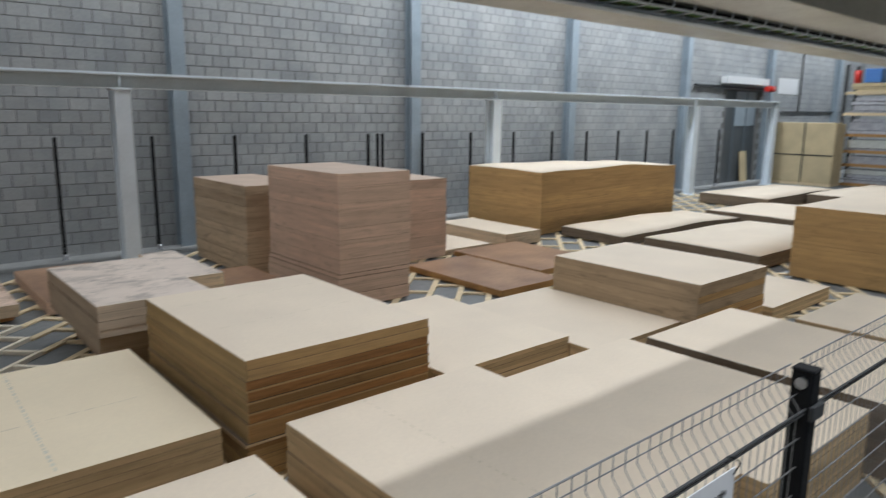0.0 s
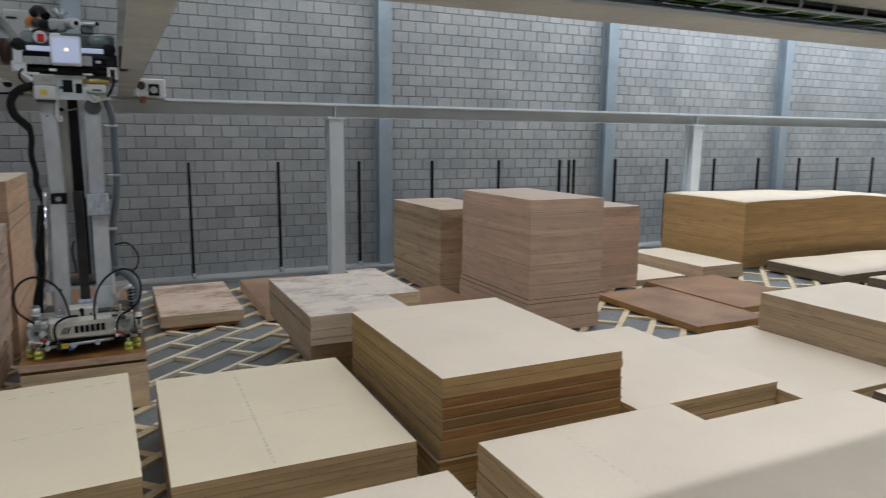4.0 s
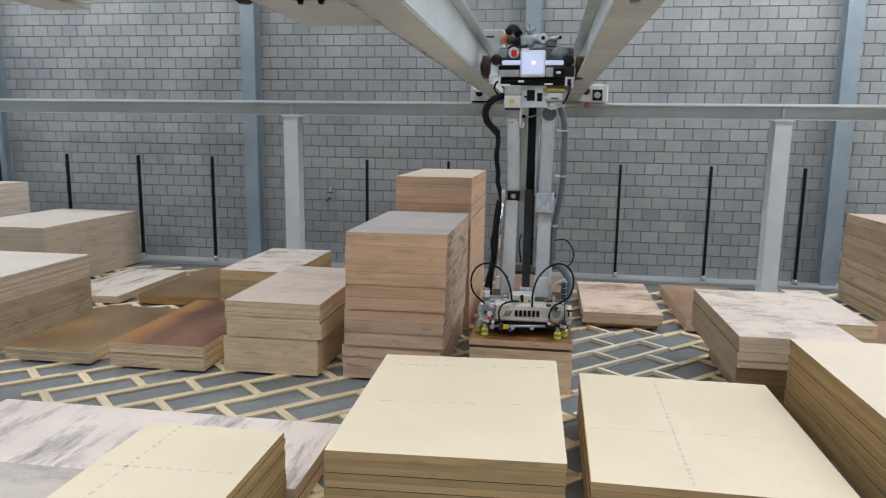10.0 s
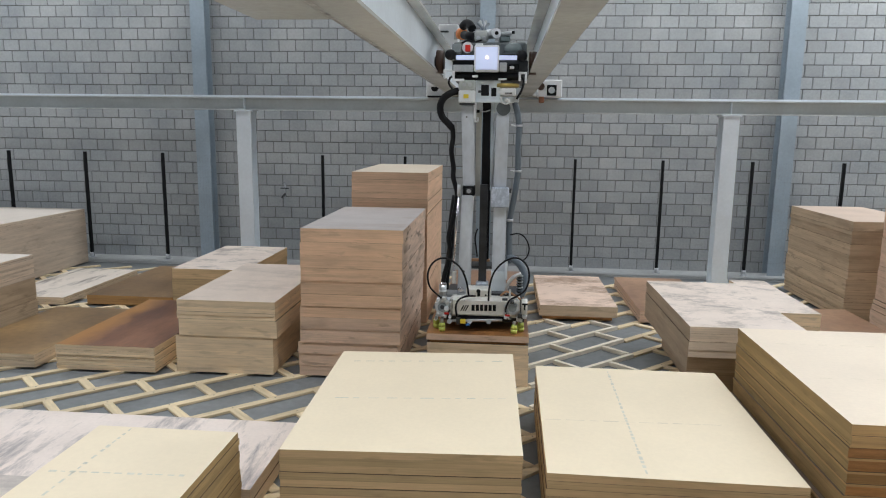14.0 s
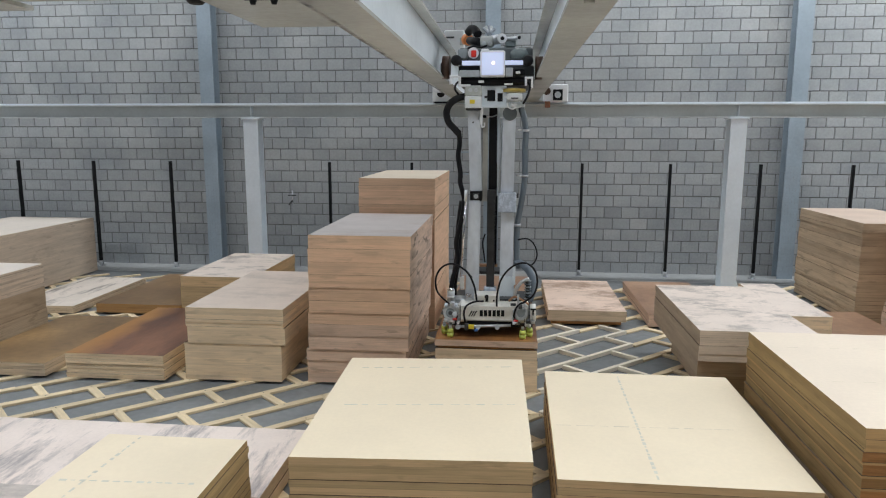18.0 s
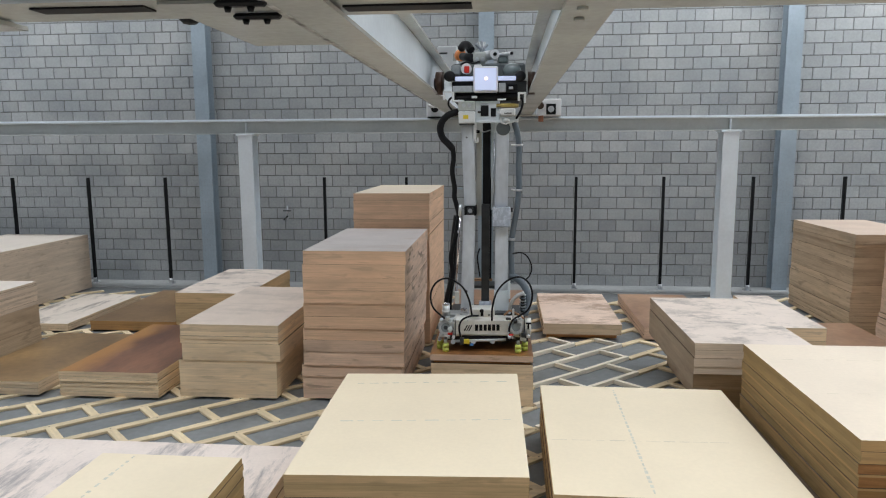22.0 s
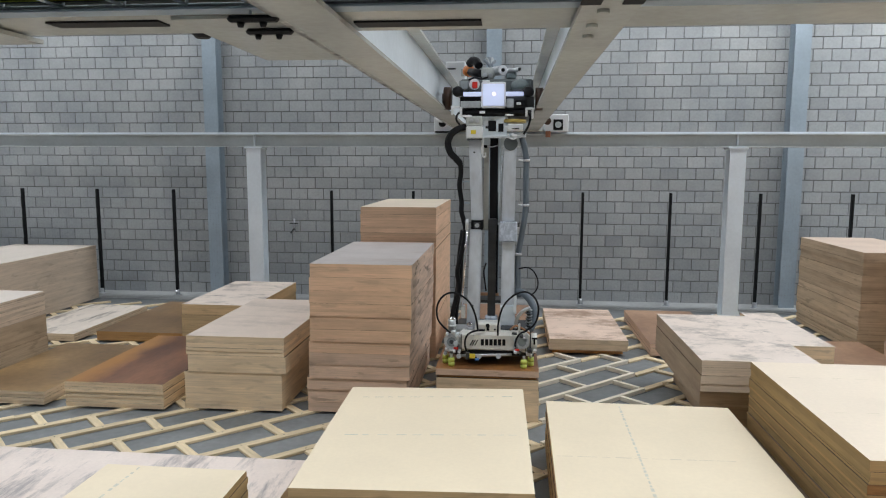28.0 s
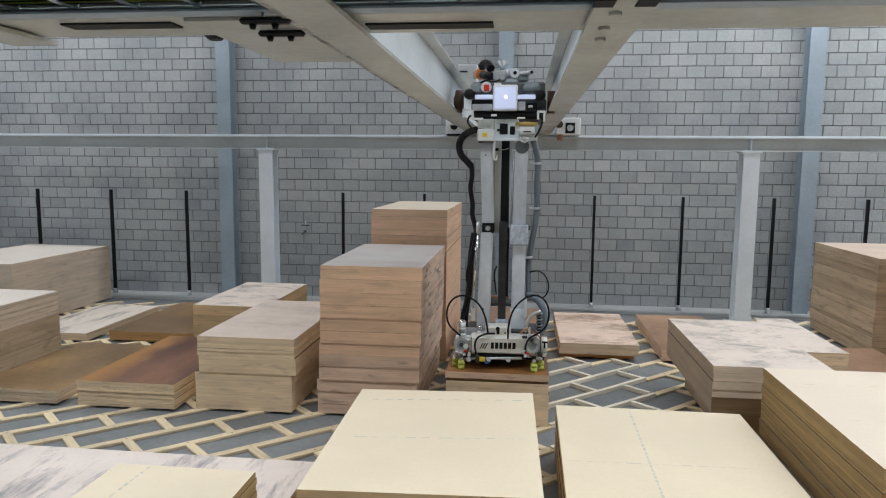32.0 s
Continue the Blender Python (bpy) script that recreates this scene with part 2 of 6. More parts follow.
def edge_streak(m, x0, x1, tone):
    """A long lighter streak along one side of a film-faced board, with a ragged border."""
    n, link = m.node_tree.nodes.new, m.node_tree.links.new
    b = m.node_tree.nodes["Principled BSDF"]
    src = b.inputs["Base Color"].links[0].from_socket
    tc, sep, noise, add, mr, mix = n("ShaderNodeTexCoord"), n("ShaderNodeSeparateXYZ"), n("ShaderNodeTexNoise"), n("ShaderNodeMath"), n("ShaderNodeMapRange"), n("ShaderNodeMix")
    link(tc.outputs["Object"], sep.inputs[0])
    link(tc.outputs["Object"], noise.inputs["Vector"])
    noise.inputs["Scale"].default_value, noise.inputs["Detail"].default_value = 3.0, 4
    add.operation = "MULTIPLY_ADD"
    add.inputs[1].default_value = 0.35
    link(noise.outputs["Fac"], add.inputs[0])
    link(sep.outputs["X"], add.inputs[2])
    mr.inputs["From Min"].default_value, mr.inputs["From Max"].default_value = x0 + 0.175, x1 + 0.175
    mr.inputs["To Min"].default_value, mr.inputs["To Max"].default_value = 0.85, 0.0
    link(add.outputs[0], mr.inputs["Value"])
    mix.data_type = "RGBA"
    mix.inputs["B"].default_value = (*tone, 1)
    link(src, mix.inputs["A"])
    link(mr.outputs[0], mix.inputs["Factor"])
    link(mix.outputs["Result"], b.inputs["Base Color"])


edge_streak(M["mahogany"], -0.42, -0.2, (0.42, 0.2, 0.055))
M["darkface"] = mat("dark_brown_film_face", (0.16, 0.095, 0.05), 0.34, vary=0.3, scale=1.0, fine=14, hue=(0.27, 0.165, 0.08), bump=0.015)
M["tanface"] = mat("tan_film_face", (0.2, 0.12, 0.06), 0.32, vary=0.3, scale=1.0, fine=14, hue=(0.36, 0.225, 0.1), bump=0.015)
M["redface"] = mat("red_brown_board_face", (0.29, 0.165, 0.105), 0.34, vary=0.22, scale=1.4, fine=18, hue=(0.46, 0.285, 0.18), bump=0.02)
# dark inner board tops, painted for the shade in narrow gaps; also colours dents
M["joint"] = mat("dark_board_joint", (0.13, 0.09, 0.058), 0.9, vary=0.2, bump=0)
M["edge_tan"] = grain("tan_board_edge", (0.8, 0.62, 0.415), 0.1, 0.3, 0.25)
M["edge_orange"] = grain("orange_tan_board_edge", (0.73, 0.49, 0.325), 0.07, 0.28, 0.2)
M["duskface"] = stained("dull_grey_board_face", (0.47, 0.43, 0.41), (0.4, 0.33, 0.29), 0.5, 0.7, 1.1)
M["pinkface"] = mat("pinkish_board_face", (0.52, 0.405, 0.325), 0.6, vary=0.08, scale=2, fine=30, bump=0.02)
M["edge"] = grain("board_edge", (0.6, 0.43, 0.24), 0.15, 0.4, 0.25)
M["edge_pink"] = grain("pinkish_board_edge", (0.67, 0.475, 0.355), 0.1, 0.28, 0.2)
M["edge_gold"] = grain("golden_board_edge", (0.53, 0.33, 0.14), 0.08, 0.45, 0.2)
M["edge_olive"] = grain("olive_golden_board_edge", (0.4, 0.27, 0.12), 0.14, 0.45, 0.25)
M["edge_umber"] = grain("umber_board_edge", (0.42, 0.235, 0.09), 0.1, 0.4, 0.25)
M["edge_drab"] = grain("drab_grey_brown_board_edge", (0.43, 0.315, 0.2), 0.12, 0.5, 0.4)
M["edge_rose"] = grain("rosy_tan_board_edge", (0.7, 0.5, 0.365), 0.06, 0.3, 0.45)
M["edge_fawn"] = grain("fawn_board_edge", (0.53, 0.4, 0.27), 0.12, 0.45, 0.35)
M["edge_pale"] = grain("pale_board_edge", (0.66, 0.52, 0.365), 0.1, 0.3, 0.25)
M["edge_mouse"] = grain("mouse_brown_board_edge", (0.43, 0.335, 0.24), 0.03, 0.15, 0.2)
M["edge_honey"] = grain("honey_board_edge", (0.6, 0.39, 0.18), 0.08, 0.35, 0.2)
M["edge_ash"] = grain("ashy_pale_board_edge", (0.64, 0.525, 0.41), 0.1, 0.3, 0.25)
M["edge_chalk"] = grain("chalky_pale_board_edge", (0.8, 0.7, 0.6), 0.1, 0.25, 0.2)
M["ashface"] = mat("ashy_board_face", (0.65, 0.58, 0.51), 0.62, vary=0.06, scale=1.5, fine=30, bump=0.02, rnd=0.03)
# edges of the low cream piles: their shade is put into this dark tone
M["edge_shade"] = grain("shaded_board_edge", (0.2, 0.15, 0.105), 0.1, 0.4, 0.3)
M["edge_soiled"] = grain("soiled_board_edge", (0.62, 0.46, 0.35), 0.12, 0.35, 0.8, 0.2)
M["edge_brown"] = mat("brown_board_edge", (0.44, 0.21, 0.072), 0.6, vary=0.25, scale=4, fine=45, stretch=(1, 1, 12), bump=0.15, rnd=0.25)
M["white"] = mat("white_plastic", (0.78, 0.8, 0.82), 0.35, vary=0.03, bump=0)
M["rubber"] = mat("black_rubber", (0.009, 0.009, 0.011), 0.55, spec=0.25, vary=0.15, bump=0.02)
M["alu"] = mat("brushed_aluminium", (0.62, 0.64, 0.66), 0.38, 0.7, vary=0.1, scale=10, fine=80, bump=0.03)
M["grey_hose"] = mat("grey_hose", (0.12, 0.15, 0.18), 0.45, vary=0.1, bump=0.02)
M["paper"] = mat("laminated_paper", (0.9, 0.915, 0.94), 0.3, vary=0.02, bump=0)
M["lime"] = mat("lime_bellows", (0.6, 0.68, 0.14), 0.5, vary=0.1, bump=0.02)
M["red"] = mat("red_plastic", (0.6, 0.03, 0.02), 0.35, vary=0.05, bump=0)
M["dark_red"] = mat("dark_red_plastic", (0.1, 0.012, 0.01), 0.5, vary=0.05, bump=0)
M["orange"] = mat("orange_cable", (0.78, 0.25, 0.06), 0.5, vary=0.05, bump=0)
M["green"] = mat("green_cable", (0.2, 0.5, 0.12), 0.5, vary=0.05, bump=0)
M["yellow"] = mat("yellow_plastic", (0.8, 0.62, 0.05), 0.45, vary=0.05, bump=0)
M["blue"] = mat("blue_plastic", (0.05, 0.18, 0.5), 0.45, vary=0.05, bump=0)
M["ink"] = mat("faded_ink", (0.6, 0.57, 0.47), 0.7, vary=0.1, bump=0)
M["ink_faint"] = mat("pale_warm_ink", (0.66, 0.57, 0.43), 0.7, vary=0.08, bump=0)
M["ink_green"] = mat("grey_green_ink", (0.46, 0.46, 0.38), 0.7, vary=0.15, bump=0)
M["dark_steel"] = mat("dark_steel", (0.05, 0.053, 0.056), 0.45, 0.3, vary=0.15, bump=0.03)
M["ceiling"] = mat("roof_sheet", (0.3, 0.305, 0.31), 0.6, vary=0.06, scale=1, bump=0.02)
M["wheel"] = mat("brown_polyurethane", (0.06, 0.028, 0.016), 0.45, vary=0.2, scale=8, bump=0.03)
M["screen"] = mat("lit_panel_face", (0.6, 0.67, 0.92), 0.25, vary=0.02, bump=0, emit=0.38)
M["gripper"] = mat("cream_grey_paint", (0.78, 0.77, 0.72), 0.4, vary=0.1, scale=5, fine=30, bump=0.03)
M["arm"] = mat("grey_white_arm_paint", (0.58, 0.61, 0.66), 0.38, vary=0.14, scale=3, fine=22, hue=(0.7, 0.75, 0.82), stretch=(1, 1, 0.5), bump=0.03)
M["dark_door"] = mat("dark_door_panel", (0.08, 0.095, 0.105), 0.35, vary=0.15, scale=1, bump=0.01)
M["slate"] = mat("slate_machine_paint", (0.11, 0.125, 0.13), 0.35, vary=0.12, scale=6, bump=0.02)
M["slate_pale"] = mat("pale_slate_machine_paint", (0.27, 0.3, 0.31), 0.35, vary=0.1, scale=6, bump=0.02)
M["smoke"] = mat("smoky_polycarbonate", (0.2, 0.24, 0.245), 0.12, vary=0.15, scale=7, bump=0)
M["haze"] = mat("hazy_grey_plastic", (0.5, 0.52, 0.5), 0.25, vary=0.12, scale=9, bump=0.01)
M["brass"] = mat("brass", (0.55, 0.42, 0.13), 0.35, 0.6, vary=0.15, scale=8, bump=0.02)
M["copper"] = mat("copper_pipe", (0.45, 0.25, 0.14), 0.4, 0.5, vary=0.2, scale=8, bump=0.02)
M["chrome"] = mat("polished_steel", (0.75, 0.73, 0.76), 0.12, 0.95, vary=0.05, bump=0)
M["belt"] = mat("worn_rubber_belt", (0.03, 0.031, 0.034), 0.4, vary=0.4, scale=4, stretch=(1, 1, 3), bump=0.05)
M["rust"] = mat("rusty_bracket", (0.25, 0.1, 0.05), 0.7, vary=0.3, scale=12, bump=0.05)
M["plate_blue"] = stained("pale_blue_plate", (0.6, 0.66, 0.76), (0.38, 0.43, 0.52), 0.46, 0.56, 5.0, (4, 1, 3), 6)
M["lamp_warm"] = mat("warm_lamp", (1.0, 0.72, 0.55), 0.4, vary=0.0, bump=0, emit=2.2)
M["table_paint"] = mat("dark_blue_grey_table_paint", (0.12, 0.152, 0.178), 0.4, vary=0.1, scale=3, fine=25, bump=0.03)
M["pale_blue"] = mat("pale_blue_cable", (0.62, 0.74, 0.9), 0.4, vary=0.04, bump=0)
M["lightblue"] = mat("light_blue_cable", (0.45, 0.6, 0.78), 0.5, vary=0.05, bump=0)
M["lime_cable"] = mat("yellow_green_cable", (0.62, 0.66, 0.12), 0.5, vary=0.05, bump=0)
M["lit"] = mat("lit_panel", (0.85, 0.92, 1.0), 0.4, vary=0.0, bump=0, emit=1.5)
M["film"] = mat("wrapped_goods_film", (0.4, 0.41, 0.45), 0.25, vary=0.18, scale=5, fine=18, bump=0.25, rnd=0.15)
M["card"] = mat("kraft_board", (0.55, 0.45, 0.28), 0.8, vary=0.1, scale=2, bump=0.05, rnd=0.1)


# ---- mesh helpers ----
def mesh_of(bm, name):
    me = bpy.data.meshes.new(name)
    bm.to_mesh(me)
    bm.free()
    return me


def part(name, bm, material, parent=None, label=""):
    """Links a bmesh as one mesh object under a thing or a part."""
    me = mesh_of(bm, name) if isinstance(bm, bmesh.types.BMesh) else bm
    for mm in material if isinstance(material, (list, tuple)) else [material]:
        if len(me.materials) < (len(material) if isinstance(material, (list, tuple)) else 1):
            me.materials.append(mm)
    ob = new(name, me)
    if parent:
        ob.parent = parent
    if label:
        ob["label"] = label
    return ob


def thing(name, label, category, at=(0, 0, 0), group="", kind=""):
    ob = new(name)
    ob.empty_display_size = 0.1
    ob.location = at
    return tagged(ob, label, category, group, kind)


def add_box(bm, x0, x1, y0, y1, z0, z1, mi=0):
    v = [bm.verts.new(p) for p in ((x0, y0, z0), (x1, y0, z0), (x1, y1, z0), (x0, y1, z0), (x0, y0, z1), (x1, y0, z1), (x1, y1, z1), (x0, y1, z1))]
    out = []
    for f in ((3, 2, 1, 0), (4, 5, 6, 7), (0, 1, 5, 4), (1, 2, 6, 5), (2, 3, 7, 6), (3, 0, 4, 7)):
        out.append(bm.faces.new([v[i] for i in f]))
        out[-1].material_index = mi
    return out


def box(x0, x1, y0, y1, z0, z1, bevel=0.0):
    bm = bmesh.new()
    add_box(bm, x0, x1, y0, y1, z0, z1)
    if bevel:
        bmesh.ops.bevel(bm, geom=bm.edges[:], offset=bevel, segments=1, affect="EDGES")
    return bm


def add_cyl(bm, p, q, r, seg=12, r2=None, caps=True):
    p, q = Vector(p), Vector(q)
    d = q - p
    m = Matrix.Translation((p + q) / 2) @ d.to_track_quat("Z", "Y").to_matrix().to_4x4()
    bmesh.ops.create_cone(bm, cap_ends=caps, segments=seg, radius1=r, radius2=r if r2 is None else r2, depth=d.length, matrix=m)


def cyl(p, q, r, seg=12, r2=None):
    bm = bmesh.new()
    add_cyl(bm, p, q, r, seg, r2)
    for f in bm.faces:
        f.smooth = len(f.verts) == 4
    return bm


def tube(points, r, seg=8, steps=6):
    """A smooth hose through the points, as a mesh."""
    pts = [Vector(p) for p in points]
    ext = [2 * pts[0] - pts[1], *pts, 2 * pts[-1] - pts[-2]]
    line = []
    for i in range(1, len(ext) - 2):
        a, b, c, d = ext[i - 1 : i + 3]
        for k in range(steps):
            t = k / steps
            line.append(0.5 * ((2 * b) + (c - a) * t + (2 * a - 5 * b + 4 * c - d) * t * t + (3 * b - a - 3 * c + d) * t**3))
    line.append(pts[-1])
    bm = bmesh.new()
    rings = []
    side = Vector((0.31, 0.77, 0.55)).normalized()
    for i, p in enumerate(line):
        d = (line[min(i + 1, len(line) - 1)] - line[max(i - 1, 0)]).normalized()
        u = (side - d * side.dot(d)).normalized()
        side = u
        w = d.cross(u)
        rings.append([bm.verts.new(p + r * (math.cos(a) * u + math.sin(a) * w)) for a in (2 * math.pi * k / seg for k in range(seg))])
    for a, b in zip(rings, rings[1:]):
        for k in range(seg):
            f = bm.faces.new((a[k], a[(k + 1) % seg], b[(k + 1) % seg], b[k]))
            f.smooth = True
    bm.faces.new(rings[0][::-1])
    bm.faces.new(rings[-1])
    return bm


def i_beam(length, width, height, web=0.012, flange=0.018):
    """An I section along x from 0, its underside at z 0, centred on y."""
    bm = bmesh.new()
    w, h, t, f = width / 2, height, web / 2, flange
    prof = [(-w, 0), (w, 0), (w, f), (t, f), (t, h - f), (w, h - f), (w, h), (-w, h), (-w, h - f), (-t, h - f), (-t, f), (-w, f)]
    a = [bm.verts.new((0, y, z)) for y, z in prof]
    b = [bm.verts.new((length, y, z)) for y, z in prof]
    n = len(prof)
    for k in range(n):
        bm.faces.new((a[k], b[k], b[(k + 1) % n], a[(k + 1) % n]))
    bm.faces.new(a)
    bm.faces.new(b[::-1])
    bmesh.ops.recalc_face_normals(bm, faces=bm.faces[:])
    return bm


def ball(at, r, squash):
    """A small rounded body, scaled along the axes."""
    bm = bmesh.new()
    bmesh.ops.create_uvsphere(bm, u_segments=20, v_segments=12, radius=r, matrix=Matrix.Translation(at) @ Matrix.Diagonal((*squash, 1)))
    for f in bm.faces:
        f.smooth = True
    return bm


def tapered(corners, y0, y1, bevel):
    """A bar whose front outline has the four (x, z) corners, clockwise from the upper left."""
    bm = bmesh.new()
    a = [bm.verts.new((x, y0, z)) for x, z in corners]
    b = [bm.verts.new((x, y1, z)) for x, z in corners]
    for k in range(4):
        bm.faces.new((a[k], b[k], b[(k + 1) % 4], a[(k + 1) % 4]))
    bm.faces.new(a)
    bm.faces.new(b[::-1])
    bmesh.ops.recalc_face_normals(bm, faces=bm.faces[:])
    bmesh.ops.bevel(bm, geom=bm.edges[:], offset=bevel, segments=2, affect="EDGES")
    return bm


def flat(points):
    bm = bmesh.new()
    bm.faces.new([bm.verts.new(p) for p in points])
    return bm


def structure(name, bm, material, label, category="structure", parent=None):
    ob = part(name, bm, material)
    return tagged(ob, label, category, kind="structure")


# ---- hall ----
WALL_Y = 13.36
X0, X1 = -21.0, 38.0
ROOF = 7.4
structure("floor", box(X0, X1, -5, 12.62, -0.12, 0), M["concrete"], "blue-grey power-floated concrete hall floor", "floor")
structure("floor_edge", box(X0, X1, 12.62, WALL_Y + 0.3, -0.12, 0.004), M["floor_pale"], "pale grey concrete strip along the block wall", "floor")
# two floor patches in a paler tone than the rest of the hall
structure("floor_bay", box(-12.0, -4.72, 2.0, 6.05, -0.01, 0.0035), M["floor_paler"], "pale concrete inside the machine fence", "floor")
structure("floor_bay_edge", box(-4.72, -4.02, 2.0, 4.5, -0.01, 0.0035), M["floor_paler"], "pale concrete by the cable ladder", "floor")
structure("ceiling", box(X0, X1, -5, WALL_Y + 0.3, ROOF, ROOF + 0.15), M["ceiling"], "pale grey roof sheeting high above the hall", "ceiling")
structure("wall_west", box(X0 - 0.2, X0, -5, WALL_Y + 0.3, 0, ROOF), M["block"], "grey block end wall of the hall", "wall")
structure("wall_east", box(X1, X1 + 0.2, -5, WALL_Y + 0.3, 0, ROOF), M["block"], "grey block end wall behind the racks", "wall")
structure("wall_south", box(X0, X1, -5.2, -5, 0, ROOF), M["block"], "grey block wall behind the walkway", "wall")
# doorway in the long wall
DX0, DX1, DZ = 24.9, 27.45, 3.42
wall_bm = bmesh.new()
add_box(wall_bm, X0, DX0, WALL_Y, WALL_Y + 0.2, 0, ROOF)
add_box(wall_bm, DX1, X1, WALL_Y, WALL_Y + 0.2, 0, ROOF)
add_box(wall_bm, DX0, DX1, WALL_Y, WALL_Y + 0.2, DZ, ROOF)
wall_north = structure("wall_north", wall_bm, M["mortar"], "long wall of grey concrete blocks with dark joints", "wall")

# ---- steel columns on the long wall ----
COLS = (-16.08, -10.53, -5.21, -0.06, 5.07, 10.36, 15.89, 21.8, 27.87, 34.5)

for cx in COLS:
    bm = bmesh.new()
    w, d, f = 0.13, 0.26, 0.016
    add_box(bm, cx - w, cx + w, WALL_Y - d, WALL_Y - d + f, 0, ROOF)
    add_box(bm, cx - 0.006, cx + 0.006, WALL_Y - d + f, WALL_Y - 0.03, 0, ROOF)
    add_box(bm, cx - w, cx + w, WALL_Y - 0.03, WALL_Y - 0.012, 0, ROOF)
    structure("steel_column", bm, M["column_paint"], "tall blue-grey steel column against the block wall", "column")

# cross bracing in the west bay
for (bx0, bz0), (bx1, bz1) in (((-15.35, 1.05), (-10.9, 6.95)), ((-11.0, 0.3), (-15.4, 6.75))):
    structure("wall_brace", cyl((bx0, WALL_Y - 0.1, bz0), (bx1, WALL_Y - 0.12, bz1), 0.035, 8), M["brace_paint"], "slender grey steel wind brace", "brace")

# ---- far crane runway ----
RUN_Y, RUN_Z = 12.15, 2.75
runway = thing("crane_runway", "white painted steel crane runway on posts along the wall", "crane runway", (0, RUN_Y, 0))
bm = i_beam(41.0, 0.18, 0.21)
bmesh.ops.translate(bm, verts=bm.verts[:], vec=(-14.6, 0, RUN_Z))
part("beam", bm, M["runway"], runway)
part("rail", box(-14.6, 26.4, -0.03, 0.03, RUN_Z + 0.213, RUN_Z + 0.24), M["steel_white"], runway)
for px in (-12.2, -4.02, 3.79, 11.88, 20.6, 26.0):
    post = part("post", box(px - 0.006, px + 0.006, -0.111, 0.111, 0.02, RUN_Z - 0.03), M["post_white"], runway)
    bm = bmesh.new()
    add_box(bm, px - 0.121, px + 0.121, -0.13, -0.112, 0.02, RUN_Z - 0.03)
    add_box(bm, px - 0.121, px + 0.121, 0.112, 0.13, 0.02, RUN_Z - 0.03)
    part("flange", bm, M["post_white"], post)
    part("base_plate", box(px - 0.19, px + 0.19, -0.19, 0.19, 0, 0.02), M["post_white"], post)
    for s in (-1, 1):
        bm = bmesh.new()
        v = [bm.verts.new((px + s * 0.122, y, z)) for y, z in ((-0.1, 0.021), (-0.1, 0.2), (-0.09, 0.2), (-0.09, 0.021))]
        v += [bm.verts.new((px + s * 0.185, y, 0.021)) for y in (-0.1, -0.09)]
        for f in ((0, 1, 4), (2, 3, 5), (1, 2, 5, 4)):
            bm.faces.new([v[i] for i in f])
        part("gusset", bm, M["post_white"], post)
    part("cap_plate", box(px - 0.15, px + 0.15, -0.14, 0.14, RUN_Z - 0.03, RUN_Z - 0.002), M["steel_white"], post)
    part("stiffener", box(px - 0.006, px + 0.006, -0.085, -0.008, RUN_Z + 0.02, RUN_Z + 0.19), M["steel_white"], post)
    for s in (-1, 1):
        part("bolt", cyl((px + s * 0.155, -0.155, 0.02), (px + s * 0.155, -0.155, 0.05), 0.014, 6), M["galv"], post)


# ---- mesh fence along the wall ----
FENCE_Y = 13.07


def fence_mesh(w, h, dx, dz, r):
    bm = bmesh.new()
    n = max(1, round(w / dx))
    for k in range(n + 1):
        x = w * k / n
        add_box(bm, x - r, x + r, -r, r, 0, h)
    n = max(1, round(h / dz))
    for k in range(n + 1):
        z = h * k / n
        add_box(bm, 0, w, r, 3 * r, z - r, z + r)
    return bm


panel_mesh = mesh_of(fence_mesh(1.42, 1.82, 0.05, 0.1, 0.0005), "mesh_panel")
post_mesh = mesh_of(box(-0.022, 0.022, -0.03, 0.03, 0.01, 1.988, 0.004), "post")
foot_mesh = mesh_of(box(-0.06, 0.06, -0.05, 0.05, 0.004, 0.014), "foot")
foot_cyl = mesh_of(cyl((0, -0.012, 0.014), (0, -0.012, 0.1), 0.034, 10), "foot_sleeve")


def fence_bay(x, mesh=True):
    f = thing("safety_fence", "black steel machine fence post with fine wire mesh panel", "fence", (x, FENCE_Y, 0), "safety fence along the wall")
    part("post", post_mesh, M["black"], f)
    part("foot", foot_mesh, M["galv"], f)
    part("foot_sleeve", foot_cyl, M["galv"], f)
    if mesh:
        ob = part("wire_mesh", panel_mesh, M["fence_wire"], f)
        ob.location = (0.04, 0, 0.13)
    return f


for k in range(-11, 16):
    fence_bay(1.525 + 1.5 * k)
for x in (-14.75, -14.95, 9.27, 9.4):
    fence_bay(x, False)


